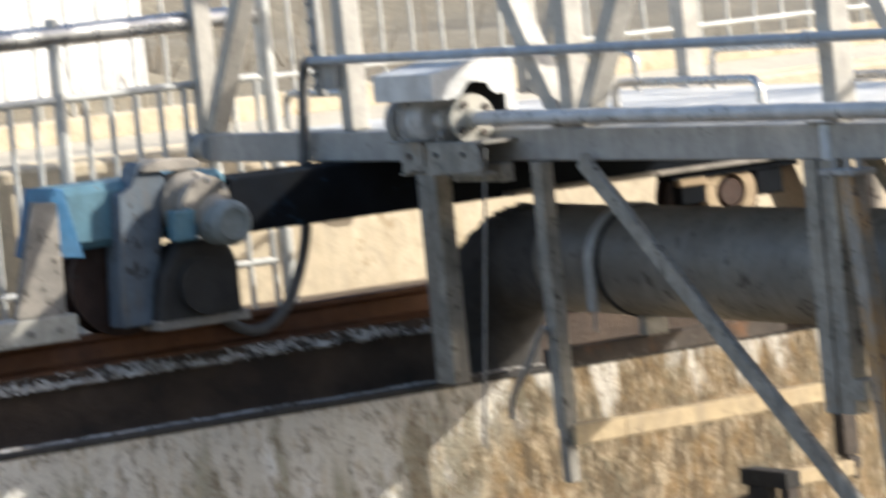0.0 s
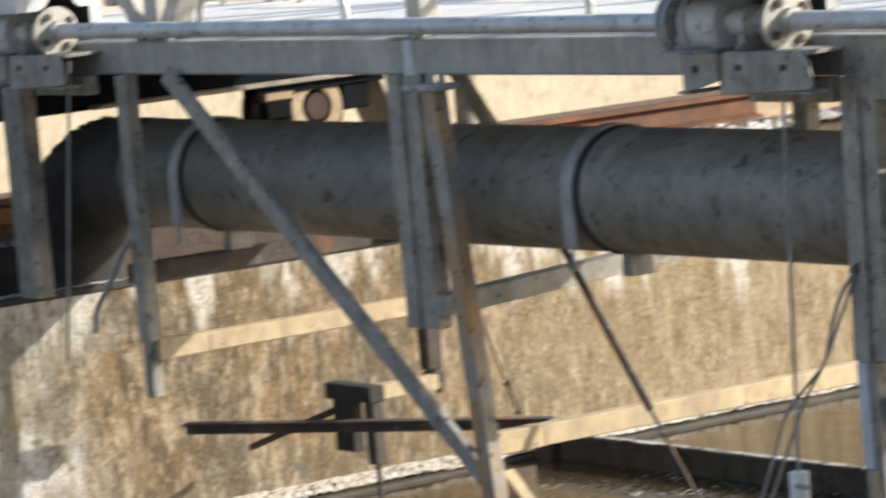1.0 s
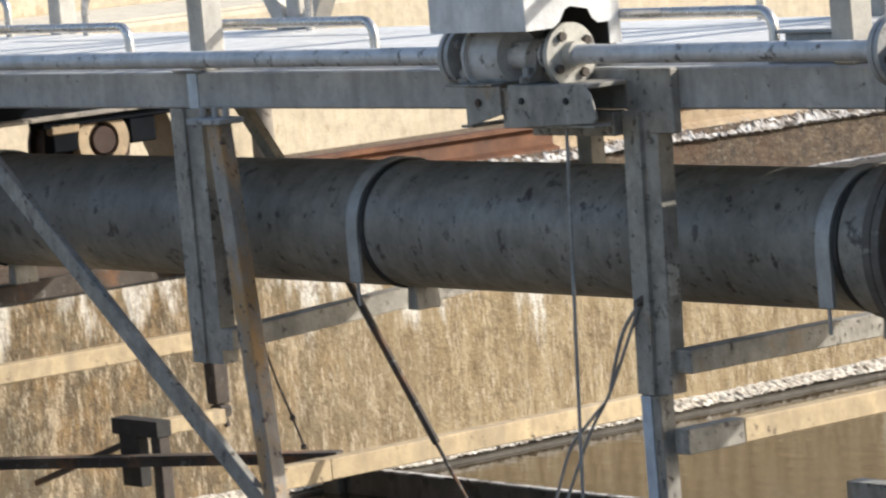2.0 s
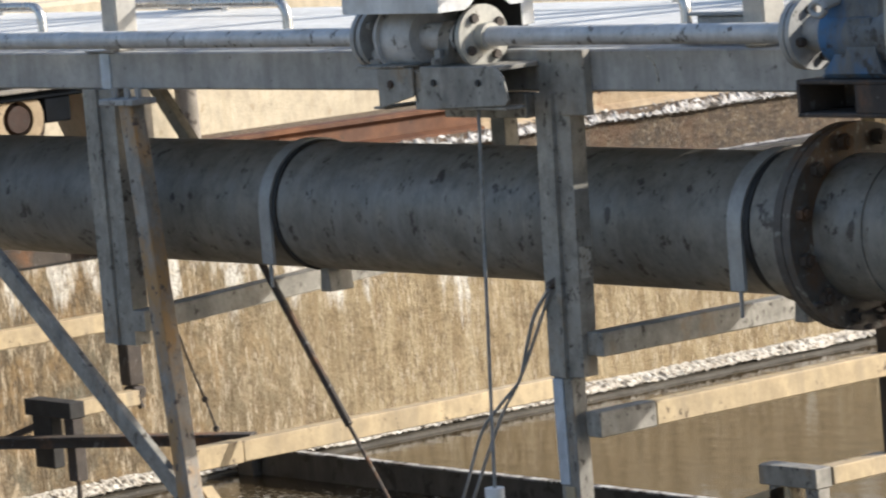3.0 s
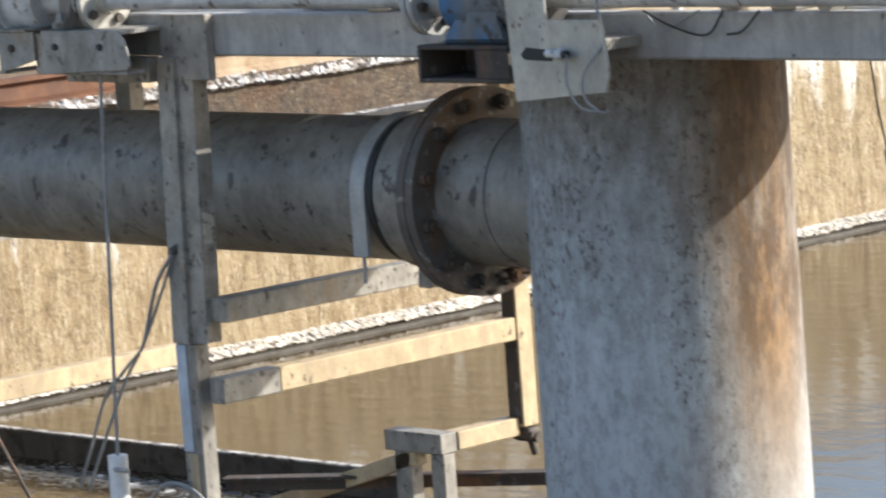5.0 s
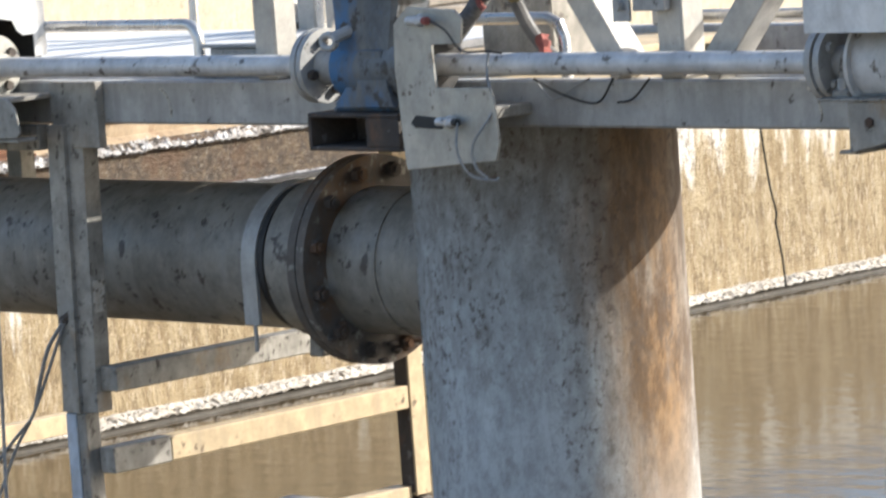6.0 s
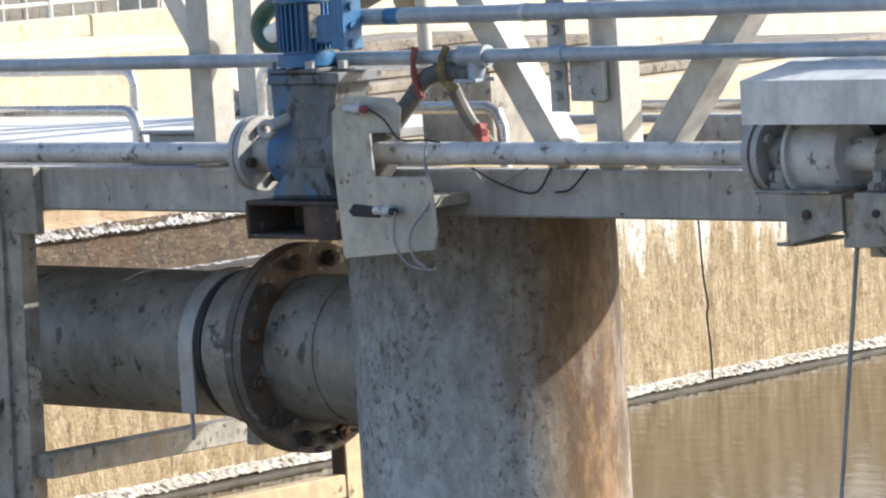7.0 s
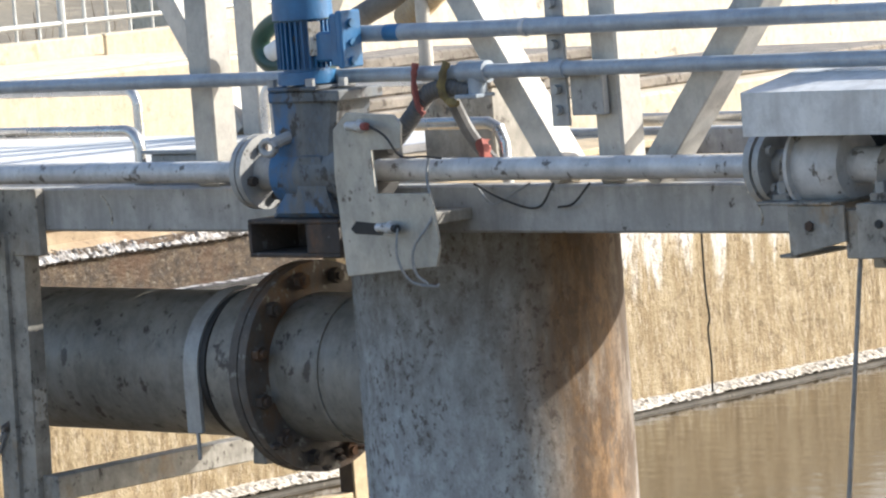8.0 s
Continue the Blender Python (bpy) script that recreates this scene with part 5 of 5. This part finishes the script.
part("end_plate", prismed([(1.64, 0.31), (1.72, 0.31), (1.88, 0.02), (1.76, 0.02)], "x", -7.5, -7.22, 0.004), BACKCON, ec, "pale tapering end plate")
gp = bmesh.new()
prism(gp, [(-1.52, 0.02), (-1.38, 0.02), (-1.28, 0.55), (-1.30, 0.625), (-1.385, 0.645), (-1.405, 0.615), (-1.42, 0.55), (-1.485, 0.53)], "x", -7.30, -7.17, 0.006)
part("gear_plate", gp, GRIMEBLUE, ec, "tall grimy blue-grey gear plate")
cp = bmesh.new()
prism(cp, [(-1.39, 0.60), (-1.37, 0.632), (-1.30, 0.648), (-1.16, 0.636), (-1.13, 0.615), (-1.14, 0.59), (-1.30, 0.60)], "x", -7.31, -7.15, 0.006)
part("gear_cap", cp, DUST, ec)
gd = bmesh.new()
rod(gd, (-7.23, -1.20, 0.475), (-7.16, -1.19, 0.47), 0.120, 36)
rod(gd, (-7.16, -1.19, 0.47), (-7.13, -1.19, 0.465), 0.120, 36, 0.095)
rod(gd, (-7.13, -1.19, 0.465), (-7.08, -1.18, 0.455), 0.095, 36)
part("gear_head", gd, DUST, ec, "dust-caked round gear head")
gf = part("gear_flange", rodded((-7.08, -1.18, 0.455), (-7.055, -1.175, 0.45), 0.118, 36), DUST, ec)
for k in range(8):
    a = k * math.pi / 4
    part("bolt", rodded((-7.058, -1.176 + 0.102 * math.cos(a), 0.45 + 0.102 * math.sin(a)), (-7.035, -1.172 + 0.102 * math.cos(a), 0.446 + 0.102 * math.sin(a)), 0.013, 6), GEARBLUE, gf)
part("motor_neck", rodded((-7.055, -1.16, 0.42), (-7.02, -1.15, 0.40), 0.085, 32, 0.07), DUST, ec)
md = bmesh.new()
rod(md, (-7.05, -1.14, 0.385), (-6.93, -1.14, 0.385), 0.088, 32)
rod(md, (-6.93, -1.14, 0.385), (-6.905, -1.14, 0.385), 0.088, 32, 0.065)
ring(md, -6.906, -1.14, 0.385, 0.050, 0.066, 0.012, 32)
part("motor", md, MOTORGREY, ec, "dusty pale grey motor")
part("terminal_box", boxed(-7.10, -7.02, -1.33, -1.24, 0.33, 0.45, bev=0.008), CYAN, ec, "faded blue terminal box")
ck = bmesh.new()
prism(ck, [(-1.40, 0.01), (-1.04, 0.01), (-1.04, 0.22), (-1.08, 0.32), (-1.28, 0.32), (-1.37, 0.20)], "x", -7.26, -7.10, 0.012)
rod(ck, (-7.10, -1.20, 0.15), (-7.06, -1.20, 0.15), 0.11, 32)
part("chain_guard", ck, GREASE, ec, "greasy black chain guard")
part("foot_plate", boxed(-7.27, -7.10, -1.40, -1.01, -0.005, 0.035, bev=0.004), DUST, ec)

# ---- ropes and tackle ----
rp = rider("slack_rope", (-1.95, -0.48, -0.3), "slack grey rope with a clevis tied to the leg", "rope")
part("clevis", rodded((-1.80, -0.47, -0.02), (-1.77, -0.455, 0.0), 0.013, 8), FLANGE, rp)
part("rope", swept(curve_pts([(-1.79, -0.47, -0.02), (-1.938, -0.48, -0.276), (-2.037, -0.48, -0.394), (-2.114, -0.48, -0.509), (-2.184, -0.48, -0.624), (-2.257, -0.48, -0.745)], 6), 0.005, 7), ROPE, rp)
part("rope", swept(curve_pts([(-1.80, -0.475, -0.03), (-1.855, -0.485, -0.10), (-1.90, -0.485, -0.19), (-1.94, -0.48, -0.276)], 6), 0.006, 7), ROPE, rp)
rp2 = rider("slack_rope", (-5.95, -0.48, -0.2), "slack grey rope tied to the leg", "rope")
part("rope", swept(curve_pts([(-5.80, -0.48, -0.07), (-5.86, -0.48, -0.12), (-5.95, -0.48, -0.22), (-6.07, -0.48, -0.33), (-6.1, -0.48, -0.42)], 6), 0.011, 7), ROPE, rp2)
part("rope", swept(curve_pts([(-1.963, -0.485, -0.314), (-2.062, -0.485, -0.391), (-2.142, -0.485, -0.466), (-2.221, -0.485, -0.610), (-2.291, -0.485, -0.739)], 6), 0.005, 7), ROPE, rp)
part("rope", swept(curve_pts([(-1.97, -0.49, -0.75), (-1.90, -0.49, -0.70), (-1.82, -0.49, -0.69), (-1.75, -0.48, -0.725), (-1.72, -0.47, -0.78)], 6), 0.006, 7), ROPE, rp)
cn = rider("beaded_chain", (-3.978, -0.25, -0.278), "thin dark chain with rusty beads hanging under the arm", "chain")
part("cord", swept([(-4.0, -0.25, -0.262), (-3.978, -0.25, -0.278), (-3.924, -0.25, -0.388), (-3.853, -0.25, -0.507), (-3.823, -0.25, -0.561), (-3.804, -0.25, -0.601)], 0.004, 6), FLANGE, cn)
for x, z in ((-3.853, -0.507), (-3.804, -0.601)):
    bead = bmesh.new()
    bmesh.ops.create_icosphere(bead, subdivisions=1, radius=0.012, matrix=Matrix.Translation((x, -0.25, z)))
    part("bead", bead, FLANGE, cn)
wt = rider("rope_weight", (-2.003, -0.57, -0.76), "white cylindrical weight hanging on the wire rope", "weight")
part("cylinder", rodded((-2.003, -0.57, -0.76), (-2.0, -0.57, -0.605), 0.029, 20), WHITE, wt)
part("pin", rodded((-1.98, -0.60, -0.64), (-1.92, -0.60, -0.64), 0.007, 8), STEEL, wt)

sw.location.x += 0.068
hw = rider("hanging_wire", (0.77, -0.39, 0.53), "thin dark frayed wire hanging from the beam", "wire")
part("wire", swept(curve_pts([(0.77, -0.39, 0.54), (0.771, -0.39, 0.40), (0.778, -0.39, 0.33), (0.771, -0.39, 0.30), (0.775, -0.39, 0.22), (0.772, -0.39, 0.15)], 6), 0.0026, 6), RUBBER, hw)
SWAY = ((0, 7), (6.0, 7), (6.4, 6.5), (6.9, 2), (7.4, 3), (8.0, -0.5))
MOVING.remove(hw)
SPEED = 0.0483


def motions():
    """The bridge and all that rides on it creep along the rail; the wheels turn with it."""
    stops = [k * 0.5 for k in range(17)]
    for t in MOVING:
        x, y, z = t.location
        walk(t, [(s, pose(x, y - SPEED * s, z)) for s in stops])
    x, y, z = hw.location
    walk(hw, [(s, pose(x, y - SPEED * s, z, 0, -d, 0)) for s, d in SWAY])
    for wh, y in WHEELS:
        x, y, z = wh.location
        walk(wh, [(s, pose(x, y, z, math.degrees(SPEED * s / WR))) for s in stops])


motions()
